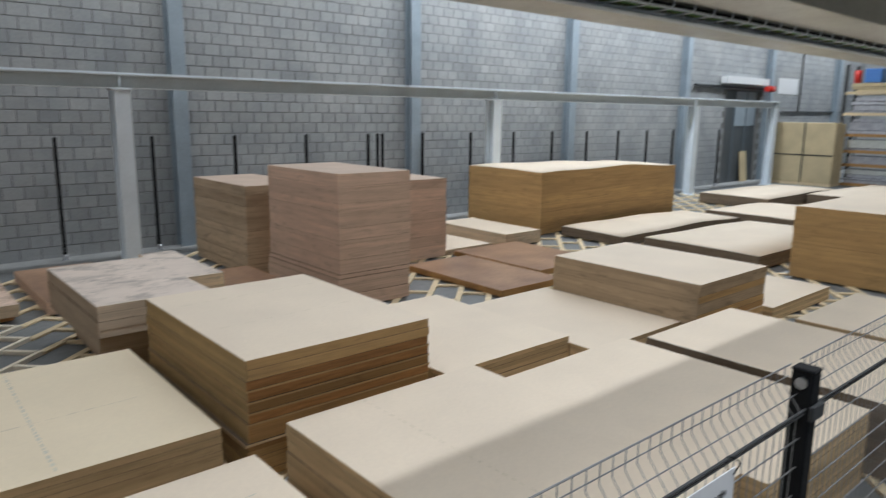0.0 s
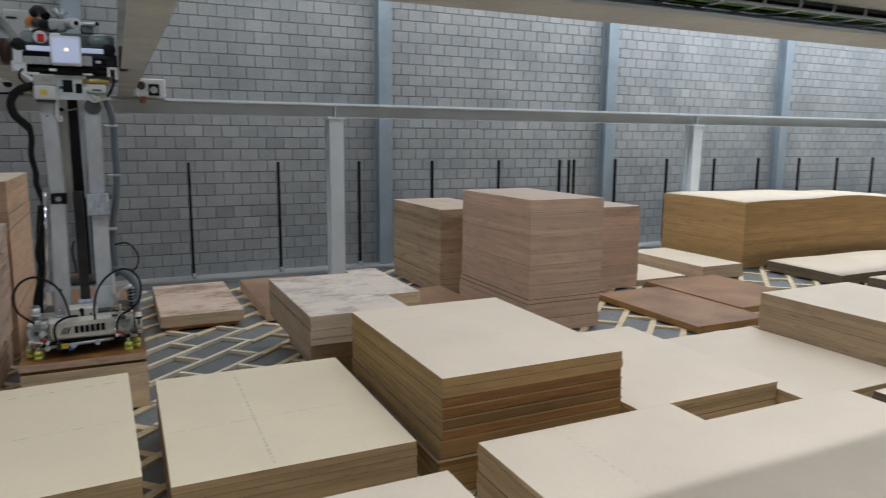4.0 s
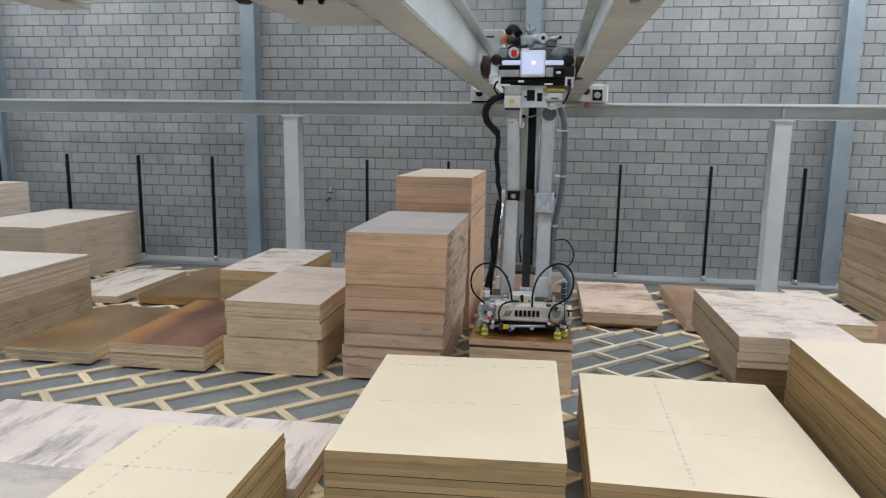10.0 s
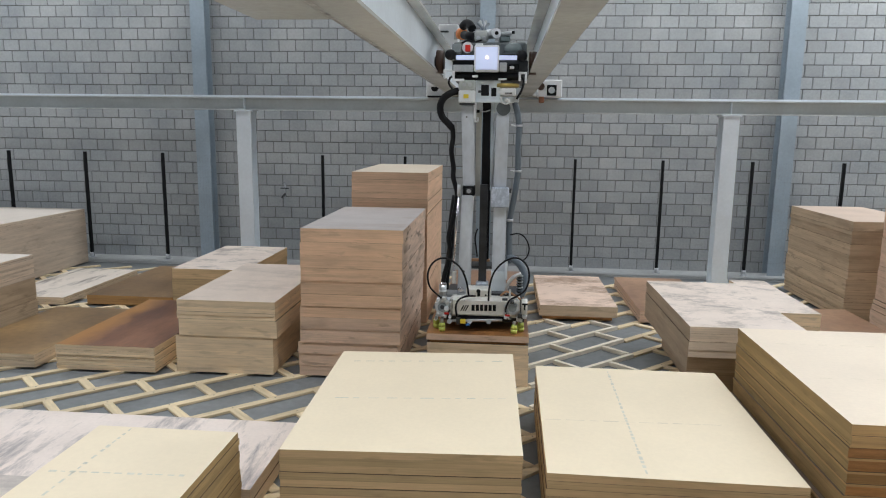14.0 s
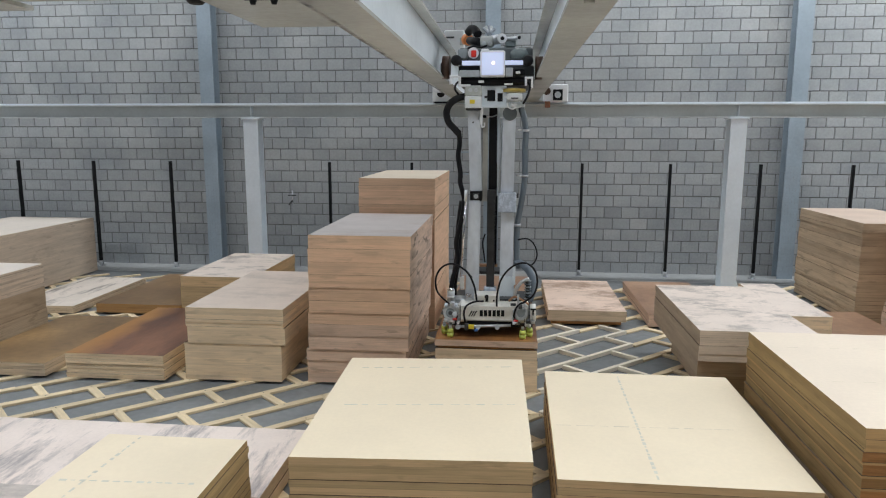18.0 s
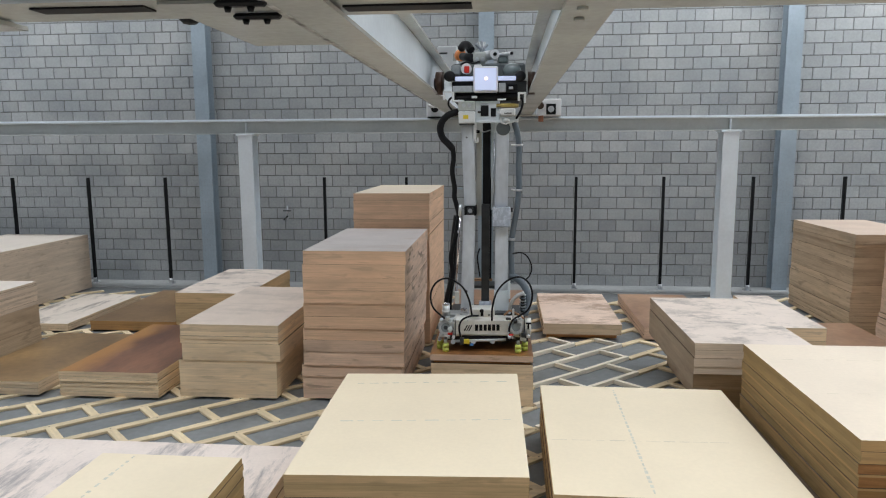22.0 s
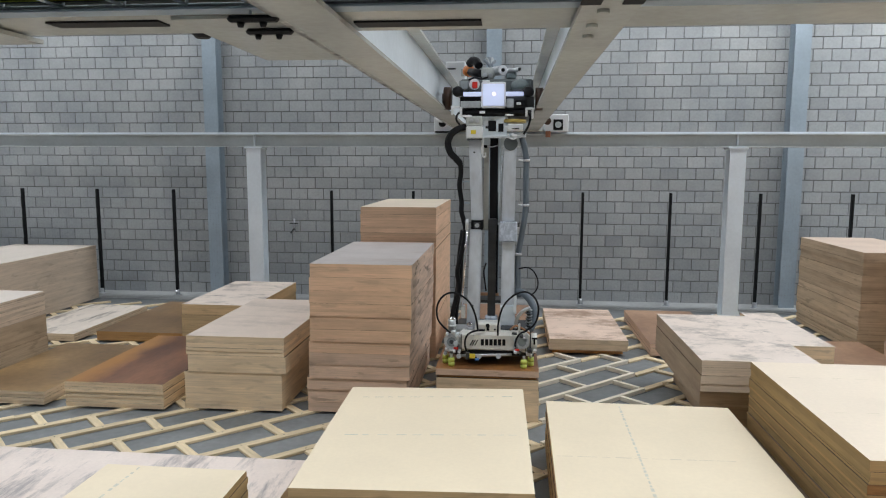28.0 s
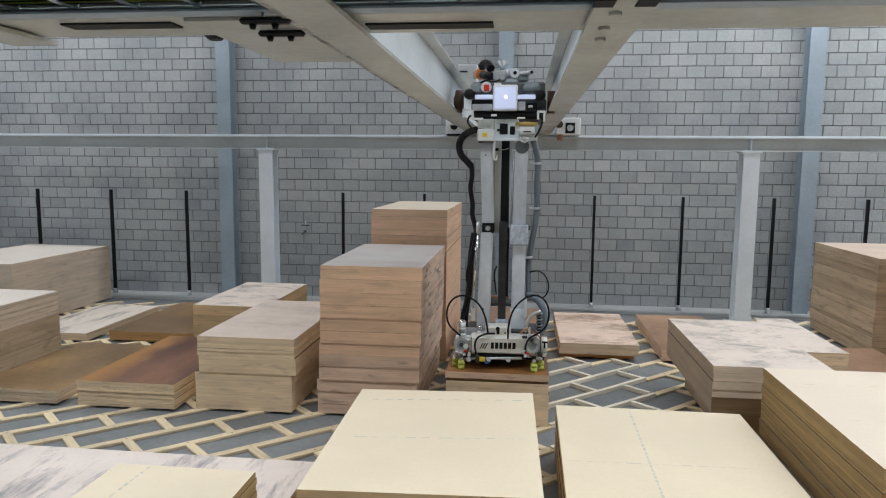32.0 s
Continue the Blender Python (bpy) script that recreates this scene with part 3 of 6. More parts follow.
# ---- stacks of boards ----
def board_mesh(w, d, t, warp=0.0, seed=0):
    bm = bmesh.new()
    if not warp:
        fs = add_box(bm, -w / 2, w / 2, -d / 2, d / 2, 0, t)
        fs[1].material_index = 1
    else:
        nx, ny = 18, 3

        def lift(x, y):
            return warp * (math.sin(x * 2.3 + seed) * 0.6 + math.sin(x * 1.1 + 1.7 + y * 0.5) + 0.5 * math.sin(y * 1.6 + seed))

        g = [[[bm.verts.new((-w / 2 + w * i / nx, -d / 2 + d * j / ny, z + lift(-w / 2 + w * i / nx, d * j / ny))) for j in range(ny + 1)] for i in range(nx + 1)] for z in (0, t)]
        for i in range(nx):
            for j in range(ny):
                f = bm.faces.new((g[1][i][j], g[1][i + 1][j], g[1][i + 1][j + 1], g[1][i][j + 1]))
                f.material_index, f.smooth = 1, True
                bm.faces.new((g[0][i][j + 1], g[0][i + 1][j + 1], g[0][i + 1][j], g[0][i][j]))
        for i in range(nx):
            bm.faces.new((g[0][i][0], g[0][i + 1][0], g[1][i + 1][0], g[1][i][0]))
            bm.faces.new((g[0][i + 1][ny], g[0][i][ny], g[1][i][ny], g[1][i + 1][ny]))
        for j in range(ny):
            bm.faces.new((g[0][0][j + 1], g[0][0][j], g[1][0][j], g[1][0][j + 1]))
            bm.faces.new((g[0][nx][j], g[0][nx][j + 1], g[1][nx][j + 1], g[1][nx][j]))
    return mesh_of(bm, "board")


BEARER = 0.028
rng = random.Random(7)
ST = {}


def stack(label, x0, x1, y0, y1, top, face, edge, thick=0.038, layers=None, jitter=0.005, warp=0.0, turn=0.0, tilt=0.0, name="board_stack", base=BEARER, shifts={}):
    """A pile of boards, each its own part, from the bearers up to the given height."""
    w, d = x1 - x0, y1 - y0
    cx, cy = (x0 + x1) / 2, (y0 + y1) / 2
    st = thing(name, label, "board stack", (cx, cy, base), "stacks of boards")
    st.rotation_euler = (0, radians(tilt), radians(turn))
    if layers is None:
        n = max(1, round((top - base) / thick))
        layers = [(top - base) / n] * n
    else:
        k = (top - base) / sum(l if isinstance(l, (int, float)) else l[0] for l in layers)
        layers = [l * k if isinstance(l, (int, float)) else (l[0] * k, *l[1:]) for l in layers]
    cache, z = {}, 0.0
    for i, l in enumerate(layers):
        t, e = (l, edge) if isinstance(l, (int, float)) else (l[0], l[1])
        inset = 0.0 if isinstance(l, (int, float)) or len(l) < 3 else l[2]
        last = i == len(layers) - 1
        front = l[3] if not isinstance(l, (int, float)) and len(l) > 3 else None
        key = (round(t, 5), e, inset, last, front)
        if key not in cache:
            me = board_mesh(w - inset * 2, d - inset * 2, t - (0 if last else 0.001), warp)
            me.materials.append(M[e])
            me.materials.append(M[face if last else "joint"])
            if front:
                # front edges take another tone, so side light and shade sit in the colour
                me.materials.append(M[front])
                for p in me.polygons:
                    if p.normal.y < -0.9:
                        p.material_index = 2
            cache[key] = me
        ob = new("board", cache[key])
        ob.parent = st
        sx, sy = shifts.get(i, (0, 0))
        ob.location = (sx + rng.uniform(-1, 1) * jitter, sy + rng.uniform(-1, 1) * jitter, z)
        z += t
    return st


ST["c1"] = stack("cream chipboard sheets in a waist-low stack on timber battens", -1.045, 0.42, 4.6, 6.48, 0.566, "cream", "edge", thick=0.05, tilt=-0.9, turn=1.2)
ST["c2"] = stack("cream chipboard sheets in a low stack with a printed line", 0.59, 2.092, 4.63, 6.535, 0.465, "cream", "edge", thick=0.05, turn=-0.5)
# olive sides against browner fronts: the side light is put into the edge colours
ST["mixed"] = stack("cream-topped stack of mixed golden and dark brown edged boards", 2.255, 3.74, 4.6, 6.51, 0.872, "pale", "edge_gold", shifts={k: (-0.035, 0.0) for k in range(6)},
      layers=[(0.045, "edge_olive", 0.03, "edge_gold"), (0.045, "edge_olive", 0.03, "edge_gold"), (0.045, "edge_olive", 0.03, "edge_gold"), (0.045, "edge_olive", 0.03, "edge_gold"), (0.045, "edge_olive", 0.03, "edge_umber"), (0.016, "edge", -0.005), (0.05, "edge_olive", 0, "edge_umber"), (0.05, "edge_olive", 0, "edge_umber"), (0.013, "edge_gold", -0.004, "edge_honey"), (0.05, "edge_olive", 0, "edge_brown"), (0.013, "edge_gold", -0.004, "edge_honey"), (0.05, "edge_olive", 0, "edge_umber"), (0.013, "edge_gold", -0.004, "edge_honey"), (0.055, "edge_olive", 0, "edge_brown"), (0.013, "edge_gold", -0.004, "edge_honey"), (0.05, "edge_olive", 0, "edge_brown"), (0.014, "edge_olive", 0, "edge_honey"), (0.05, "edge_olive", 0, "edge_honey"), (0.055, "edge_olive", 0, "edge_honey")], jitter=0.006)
stack("thin brown film-faced boards lying on floor battens", -5.41, -4.42, 7.12, 8.95, 0.165, "tanface", "edge_pale")
stack("low pile of reddish-brown faced boards with pale edges", -4.19, -3.15, 7.12, 9.0, 0.285, "mahogany", "edge_tan", thick=0.026)
stack("knee-high stack of raw chipboard packs with worn top", -2.93, -1.93, 7.19, 9.08, 0.775, "greyface", "edge_tan", layers=[0.076, 0.31, 0.175, 0.044, 0.032, 0.047, 0.07], shifts={0: (-0.03, 0.01), 1: (-0.027, 0.006), 2: (0.012, -0.004)})
stack("tall stack of raw board packs with dusty grey top", -1.66, -0.663, 7.2, 9.1, 1.519, "duskface", "edge_orange", layers=[*((t, "edge_soiled", 0, "edge_rose") for t in (0.1, 0.13, 0.12, 0.1375, 0.12)), *((t, "edge_soiled", 0, "edge_orange") for t in (0.115, 0.12, 0.13, 0.126, 0.126, 0.13, 0.13))], jitter=0.005, shifts={0: (-0.045, 0.04), 1: (-0.042, 0.034), 2: (-0.045, 0.03), 3: (-0.02, 0.016), 4: (-0.018, 0.012), 5: (-0.012, 0.01), 11: (0.004, -0.006)})
stack("tall slim stack of light boards near the wall", -1.605, -0.65, 9.26, 11.3, 1.94, "pale", "edge_orange", layers=[0.5, 0.45, 0.4, 0.03, 0.03, 0.03, 0.03, 0.04, 0.03, 0.03, 0.07, 0.13, 0.03, 0.09])
# the inset brown layer is added for the shaded gap under the top board
stack("low stack topped by a glossy orange-brown board under the gripper", -0.415, 0.56, 7.17, 8.95, 0.53, "brownface", "edge_tan", layers=[0.17, 0.14, 0.1, (0.026, "edge_brown", 0.025), (0.062, "edge_rose", -0.004)])
stack("low stack with a dull red-brown top board", -0.41, 0.56, 9.1, 10.8, 0.42, "redface", "edge_pink", thick=0.12)
stack("low stack with a pale stained top board", -4.1, -3.11, 9.46, 11.3, 0.6, "stained", "edge", thick=0.14)
stack("thin weathered boards lying near the wall fence", -6.7, -5.7, 9.52, 11.45, 0.13, "weathered", "edge_pale", thick=0.04)
stack("single dark brown film-faced board on battens", -5.43, -4.2, 9.62, 11.7, 0.155, "darkface", "edge_umber", thick=0.06)
stack("low pile of pale boards with brown patches on top", 0.795, 1.8, 9.635, 11.55, 0.222, "patchy", "edge_pale", layers=[(0.05, "edge_brown", 0.05), 0.07, 0.072])
stack("flat red-brown board pile beside the stained stack", 2.09, 3.1, 9.65, 11.75, 0.185, "redface", "edge_pink", thick=0.06)
# darker sides and drab lower fronts carry shade in their edge colour
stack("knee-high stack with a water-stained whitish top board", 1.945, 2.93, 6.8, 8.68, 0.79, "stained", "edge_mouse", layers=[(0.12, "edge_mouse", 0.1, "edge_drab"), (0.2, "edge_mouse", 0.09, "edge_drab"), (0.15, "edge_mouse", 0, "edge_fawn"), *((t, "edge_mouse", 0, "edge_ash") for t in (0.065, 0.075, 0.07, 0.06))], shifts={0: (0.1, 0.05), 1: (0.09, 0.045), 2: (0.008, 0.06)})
stack("narrow offcut stack with a stained whitish top", 2.936, 3.325, 7.42, 8.9, 0.782, "stained", "edge_tan", thick=0.12)
stack("low red-brown board pile behind the mixed stack", 3.36, 4.4, 7.2, 9.2, 0.4, "redface", "edge_pink", thick=0.07)
stack("tall stack of pinkish chipboard packs", 4.95, 6.045, 7.78, 9.62, 1.69, "pinkface", "edge_pink", shifts={0: (-0.06, -0.05), 1: (-0.055, -0.045), 2: (-0.045, -0.04), 3: (-0.03, -0.02)}, layers=[0.17, 0.13, 0.07, 0.05, 0.18, 0.12, 0.07, 0.05, 0.15, 0.2, 0.03, 0.07, 0.19, 0.02, 0.15], jitter=0.007)
stack("chest-high stack of pinkish boards by the wall", 4.8, 5.85, 10.05, 12.0, 1.36, "pinkface", "edge_fawn", layers=[0.05, 0.03, 0.05, 0.04, 0.05, 0.03, 0.05, 0.05, 0.2, 0.1, 0.16, 0.05, 0.14, 0.12, 0.05, 0.12], jitter=0.009)
stack("chest-high pinkish board stack behind the tallest one", 7.1, 8.12, 9.45, 11.3, 1.36, "pinkface", "edge_pink", layers=[0.2, 0.18, 0.2, 0.18, 0.2, 0.2, 0.15])
stack("huge stack of long golden fibreboards with a wavy top", 11.05, 16.0, 9.9, 12.05, 1.29, "pale", "edge_gold", layers=[0.16, 0.09, 0.2, 0.06, 0.14, 0.12, 0.05, 0.19, 0.1, 0.16], warp=0.032)
stack("single white-faced board pile by the golden stack", 9.5, 10.45, 9.35, 11.3, 0.26, "pale", "edge_pale", thick=0.07)
stack("thin pale board lying on battens", 8.15, 9.2, 9.45, 11.2, 0.12, "pale", "edge_pale", thick=0.035)
stack("flat red-brown sheet lying on open battens", 6.9, 8.15, 6.9, 8.95, 0.115, "redface", "edge_umber", thick=0.03)
stack("second flat red-brown sheet on open battens", 8.22, 9.75, 7.4, 9.35, 0.115, "redface", "edge_umber", thick=0.03)
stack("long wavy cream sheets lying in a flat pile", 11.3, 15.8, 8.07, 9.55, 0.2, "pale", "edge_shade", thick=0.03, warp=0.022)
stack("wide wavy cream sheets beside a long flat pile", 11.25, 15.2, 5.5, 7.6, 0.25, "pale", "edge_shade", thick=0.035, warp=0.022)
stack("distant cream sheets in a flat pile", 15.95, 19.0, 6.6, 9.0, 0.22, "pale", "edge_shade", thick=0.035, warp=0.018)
stack("waist-high stack of brown-edged long boards", 11.3, 13.8, 3.1, 5.05, 1.11, "pale", "edge_gold", layers=[0.2, 0.1, 0.15, 0.06, 0.18, 0.1, 0.14, 0.12])
stack("small flat pile of white boards on battens", 8.62, 10.3, 4.1, 4.95, 0.2, "pale", "edge", thick=0.035)
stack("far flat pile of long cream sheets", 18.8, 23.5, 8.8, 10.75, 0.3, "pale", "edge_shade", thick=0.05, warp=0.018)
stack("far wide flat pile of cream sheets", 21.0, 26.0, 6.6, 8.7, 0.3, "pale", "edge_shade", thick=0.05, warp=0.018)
# drab sides under golden fronts: shade on the west side is painted in
stack("neat stack of grey-edged boards with pale top", 6.87, 8.34, 4.1, 6.0, 0.746, "pale", "edge_drab", layers=[(0.05, "edge_drab", 0, "edge_umber"), (0.05, "edge_drab", 0, "edge_gold"), 0.05, (0.055, "edge_drab", 0, "edge_gold"), (0.02, "edge_pale"), (0.055, "edge_drab", 0, "edge_umber"), (0.055, "edge_drab", 0, "edge_gold"), 0.1, (0.06, "edge_drab", 0, "edge_gold"), 0.06, 0.05], jitter=0.006)
stack("cream sheets in a broad low stack", 3.88, 5.4, 4.56, 6.47, 0.4, "pale", "edge")
stack("cream sheets in a broad low stack beside its twin", 5.418, 6.85, 4.27, 6.1, 0.33, "pale", "edge", jitter=0.001)
ST["c3"] = stack("cream sheets at the walkway fence with printed lines", 2.35, 3.92, 2.2, 4.28, 0.55, "pale", "edge")
stack("cream sheets at the walkway fence in part shade", 3.925, 5.38, 2.05, 3.95, 0.545, "pale", "edge", jitter=0.001)
# the dark edge colour stands for shade in the narrow gap beside it
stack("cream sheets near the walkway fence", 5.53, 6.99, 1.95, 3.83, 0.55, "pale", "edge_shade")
stack("cream sheets near the fence, partly shaded", 7.03, 8.55, 1.3, 3.22, 0.575, "pale", "edge")
ST["c4"] = stack("cream sheets beside the walkway with faint marks", 0.6, 2.1, 2.3, 4.2, 0.455, "pale", "edge")
ST["c0"] = stack("cream sheets in a stack near the cable ladder", -2.22, -1.32, 2.85, 4.69, 0.6, "cream", "edge_olive", thick=0.04)
stack("grey dusty boards beside the cable ladder", -3.52, -2.25, 2.5, 4.55, 0.3, "dirtyface", "edge", thick=0.05)
stack("stained whitish board pile lying across the battens", -4.2, -1.27, 4.72, 5.74, 0.2, "streaked", "edge_pale", thick=0.075)

# ---- gantry ----
def end_fitting(x, y, z):
    """One of the small valves, clamps and plugs crowded at both ends of the gripper."""
    r = hr.uniform(0.009, 0.022)
    shape = hr.random()
    if shape < 0.5:
        bm = box(x - r, x + r, y - 0.03, y + 0.03, z - r * 0.8, z + r * 0.8, 0.004)
    elif shape < 0.8:
        bm = cyl((x, y - 0.035, z), (x, y + 0.03, z), r, 10)
    else:
        bm = cyl((x - 1.4 * r, y, z), (x + 1.4 * r, y, z), r * 0.7, 10)
    part("end_fitting", bm, M[hr.choice(("alu", "dark_steel", "slate_pale", "steel_white", "alu", "white"))], head)


gantry = thing("gantry_robot", "white overhead gantry with a folding arm and vacuum gripper", "gantry robot", (0, 0, 0))
for gx0, gx1 in ((-0.6, -0.392), (0.503, 0.705)):
    mid = (gx0 + gx1) / 2
    girder = part("girder", box(mid - 0.01, mid + 0.01, 2.95, 12.25, 3.04, 3.42), M["steel_white"], gantry)
    part("bottom_flange", box(gx0, gx1, 2.95, 12.25, 3.02, 3.04), M["steel_beige"], girder)
    part("top_flange", box(gx0, gx1, 2.95, 12.25, 3.42, 3.44), M["steel_beige"], girder)
    for bx, y in ((-0.02, 3.34), (-0.03, 3.6), (-0.02, 3.83)) if gx0 > 0 else ():
        part("bolt", cyl((mid + bx, y, 3.006), (mid + bx, y, 3.02), 0.022, 8), M["steel_beige"], girder)
    for bx in (-0.075, 0.065) if gx0 > 0 else ():
        part("slot", box(mid + bx - 0.035, mid + bx + 0.035, 3.14, 3.24, 3.013, 3.0198, 0.002), M["black"], girder)
carriage = part("carriage_frame", box(-0.238, 0.481, 7.58, 8.6, 2.948, 3.122, 0.008), M["dark_steel"], gantry)
part("cover", box(-0.244, 0.469, 7.66, 8.5, 3.125, 3.3, 0.02), M["slate"], carriage, "dark slate machine cover")
part("side_block", box(-0.243, -0.156, 7.57, 7.7, 3.188, 3.277, 0.008), M["slate_pale"], carriage)
part("switch_plate", cyl((-0.099, 7.62, 3.245), (-0.096, 7.56, 3.238), 0.052, 18), M["white"], carriage, "round white switch plate")
part("red_switch", box(-0.116, -0.067, 7.53, 7.56, 3.198, 3.261, 0.006), M["red"], carriage, "red square switch")
# glow added to this reflective bar to keep it bright under the beam
part("front_bar", box(-0.2, 0.376, 7.5, 7.53, 3.12, 3.162, 0.006), M["screen"], carriage, "pale blue cross bar with an added glow")
lamp_box = part("control_panel", box(-0.028, 0.207, 7.49, 7.56, 3.01, 3.254, 0.012), M["white"], carriage, "white glossy panel with a small lamp")
part("panel_face", box(-0.011, 0.191, 7.484, 7.489, 3.03, 3.232, 0.002), M["screen"], lamp_box, "pale blue glowing panel face")
part("panel_tab", box(-0.018, 0.051, 7.5, 7.55, 3.251, 3.271, 0.004), M["white"], lamp_box)
part("status_lamp", cyl((0.095, 7.484, 3.139), (0.095, 7.474, 3.138), 0.014, 14), M["lamp_warm"], lamp_box, "small warm status lamp")
part("recess", box(-0.23, -0.035, 7.55, 7.58, 3.08, 3.117), M["black"], carriage)
part("drive_cover", box(-0.228, -0.034, 7.53, 7.6, 3.015, 3.078, 0.006), M["alu"], carriage, "brushed drive cover")
part("valve_box", box(0.212, 0.282, 7.52, 7.6, 3.016, 3.099, 0.006), M["alu"], carriage)
sbox = part("sensor_box", box(0.298, 0.394, 7.54, 7.6, 3.032, 3.085, 0.005), M["black"], carriage, "black sensor box")
part("roller", cyl((0.309, 7.535, 3.053), (0.351, 7.535, 3.053), 0.013, 14), M["white"], sbox)
part("belly", box(-0.214, 0.433, 7.56, 8.4, 2.941, 3.015, 0.025), M["rubber"], carriage, "black drive belly under the carriage")
part("glass_dome", ball((0.339, 7.64, 3.231), 0.09, (1.0, 0.8, 0.72)), M["smoke"], carriage, "smoky grey dome cover")
part("dome_rim", cyl((0.34, 7.64, 3.189), (0.34, 7.64, 3.178), 0.098, 20), M["slate"], carriage)
part("buffer", ball((-0.256, 7.54, 3.17), 0.054, (1.0, 1.0, 0.95)), M["rubber"], carriage, "black rubber buffer")
part("buffer_neck", cyl((-0.202, 7.54, 3.159), (-0.235, 7.54, 3.164), 0.034, 14), M["rubber"], carriage)
part("buffer", ball((0.419, 7.54, 3.162), 0.054, (1.0, 1.0, 0.95)), M["rubber"], carriage, "black rubber buffer")
part("buffer_neck", cyl((0.371, 7.54, 3.152), (0.397, 7.54, 3.157), 0.034, 14), M["rubber"], carriage)
whl = part("wheel", cyl((-0.408, 7.76, 3.124), (-0.335, 7.76, 3.123), 0.112, 22), M["wheel"], carriage, "dark brown polyurethane wheel")
part("hub", cyl((-0.425, 7.76, 3.124), (-0.408, 7.76, 3.124), 0.05, 14), M["dark_steel"], whl)
whl = part("wheel", cyl((0.496, 7.76, 3.114), (0.567, 7.76, 3.113), 0.112, 22), M["wheel"], carriage, "dark brown polyurethane wheel")
part("hub", cyl((0.567, 7.76, 3.113), (0.583, 7.76, 3.113), 0.05, 14), M["dark_steel"], whl)
part("bent_bracket", box(-0.318, -0.232, 7.5, 7.53, 3.009, 3.03, 0.003), M["white"], carriage)
part("bent_bracket", box(-0.318, -0.296, 7.5, 7.53, 2.946, 3.009, 0.003), M["white"], carriage)
part("bent_bracket", box(-0.232, -0.21, 7.5, 7.53, 2.924, 3.019, 0.003), M["white"], carriage)
part("bent_bracket", box(-0.21, -0.118, 7.5, 7.53, 2.924, 2.945, 0.003), M["white"], carriage)
part("bent_bracket", box(0.394, 0.473, 7.5, 7.53, 2.992, 3.012, 0.003), M["white"], carriage)
part("bent_bracket", box(0.453, 0.474, 7.5, 7.53, 2.908, 2.991, 0.003), M["white"], carriage)
part("bent_bracket", box(0.395, 0.416, 7.5, 7.53, 2.929, 2.992, 0.003), M["white"], carriage)
part("bent_bracket", box(-0.043, 0.011, 7.5, 7.53, 2.959, 2.98, 0.003), M["white"], carriage)
part("bent_bracket", box(0.203, 0.283, 7.5, 7.53, 2.936, 2.952, 0.003), M["white"], carriage)
gcov = part("gear_cover", box(-0.172, -0.01, 7.5, 7.66, 2.839, 2.934, 0.01), M["haze"], carriage, "hazy grey gear cover")
part("gear_eye", cyl((-0.118, 7.499, 2.892), (-0.117, 7.488, 2.891), 0.019, 14), M["alu"], gcov)
part("gear_eye", cyl((-0.064, 7.499, 2.891), (-0.064, 7.488, 2.89), 0.019, 14), M["alu"], gcov)
gbox = part("gear_box", box(-0.171, -0.009, 7.49, 7.68, 2.722, 2.838, 0.01), M["white"], carriage, "white gear housing")
part("warning_label", box(-0.122, -0.074, 7.486, 7.489, 2.764, 2.801), M["yellow"], gbox, "small yellow warning label")
part("gear_foot", box(-0.161, -0.015, 7.5, 7.66, 2.706, 2.722), M["dark_steel"], gbox)
lplate = part("lower_plate", box(-0.013, 0.226, 7.58, 7.64, 2.735, 2.937, 0.006), M["steel_white"], carriage)
part("slot", box(0.041, 0.117, 7.574, 7.58, 2.793, 2.895), M["black"], lplate)
part("slot", box(0.139, 0.188, 7.574, 7.58, 2.788, 2.867), M["black"], lplate)
part("slot", box(0.014, 0.041, 7.574, 7.58, 2.82, 2.842), M["dark_steel"], lplate)
part("plate_lip", box(-0.011, 0.361, 7.55, 7.58, 2.728, 2.754, 0.004), M["steel_white"], carriage)
part("brass_pulley", cyl((0.295, 7.62, 2.875), (0.295, 7.62, 2.907), 0.112, 24), M["brass"], carriage, "brass coloured pulley")
part("pulley_cap", cyl((0.284, 7.62, 2.912), (0.284, 7.62, 2.923), 0.05, 18), M["slate"], carriage)
rgb = part("right_gear_box", box(0.226, 0.375, 7.5, 7.66, 2.794, 2.862, 0.01), M["white"], carriage)
part("box_slot", box(0.269, 0.338, 7.496, 7.5, 2.809, 2.82), M["dark_steel"], rgb)
part("clip", box(0.2, 0.237, 7.48, 7.5, 2.814, 2.835, 0.003), M["white"], carriage)
part("motor_bracket", box(0.216, 0.404, 7.56, 7.7, 2.733, 2.786, 0.008), M["steel_white"], carriage)
part("clamp_knob", cyl((0.264, 7.53, 2.758), (0.318, 7.53, 2.742), 0.018, 12), M["white"], carriage)
part("hook_wire", tube([(0.232, 7.52, 2.774), (0.243, 7.52, 2.732), (0.286, 7.52, 2.715), (0.318, 7.52, 2.736)], 0.008, 8), M["white"], carriage)
part("wiring", tube([(-0.214, 7.55, 2.98), (-0.255, 7.53, 2.953), (-0.267, 7.54, 2.901), (-0.236, 7.56, 2.854)], 0.01, 8), M["rubber"], carriage, "loose black wiring")
part("wiring", tube([(0.395, 7.54, 2.985), (0.444, 7.53, 2.931), (0.424, 7.53, 2.837), (0.383, 7.55, 2.764)], 0.011, 8), M["rubber"], carriage, "loose black wiring")
part("wiring", tube([(-0.154, 7.62, 3.288), (-0.098, 7.6, 3.306), (-0.034, 7.62, 3.297), (0.029, 7.66, 3.317)], 0.009, 8), M["rubber"], carriage, "loose black wiring")
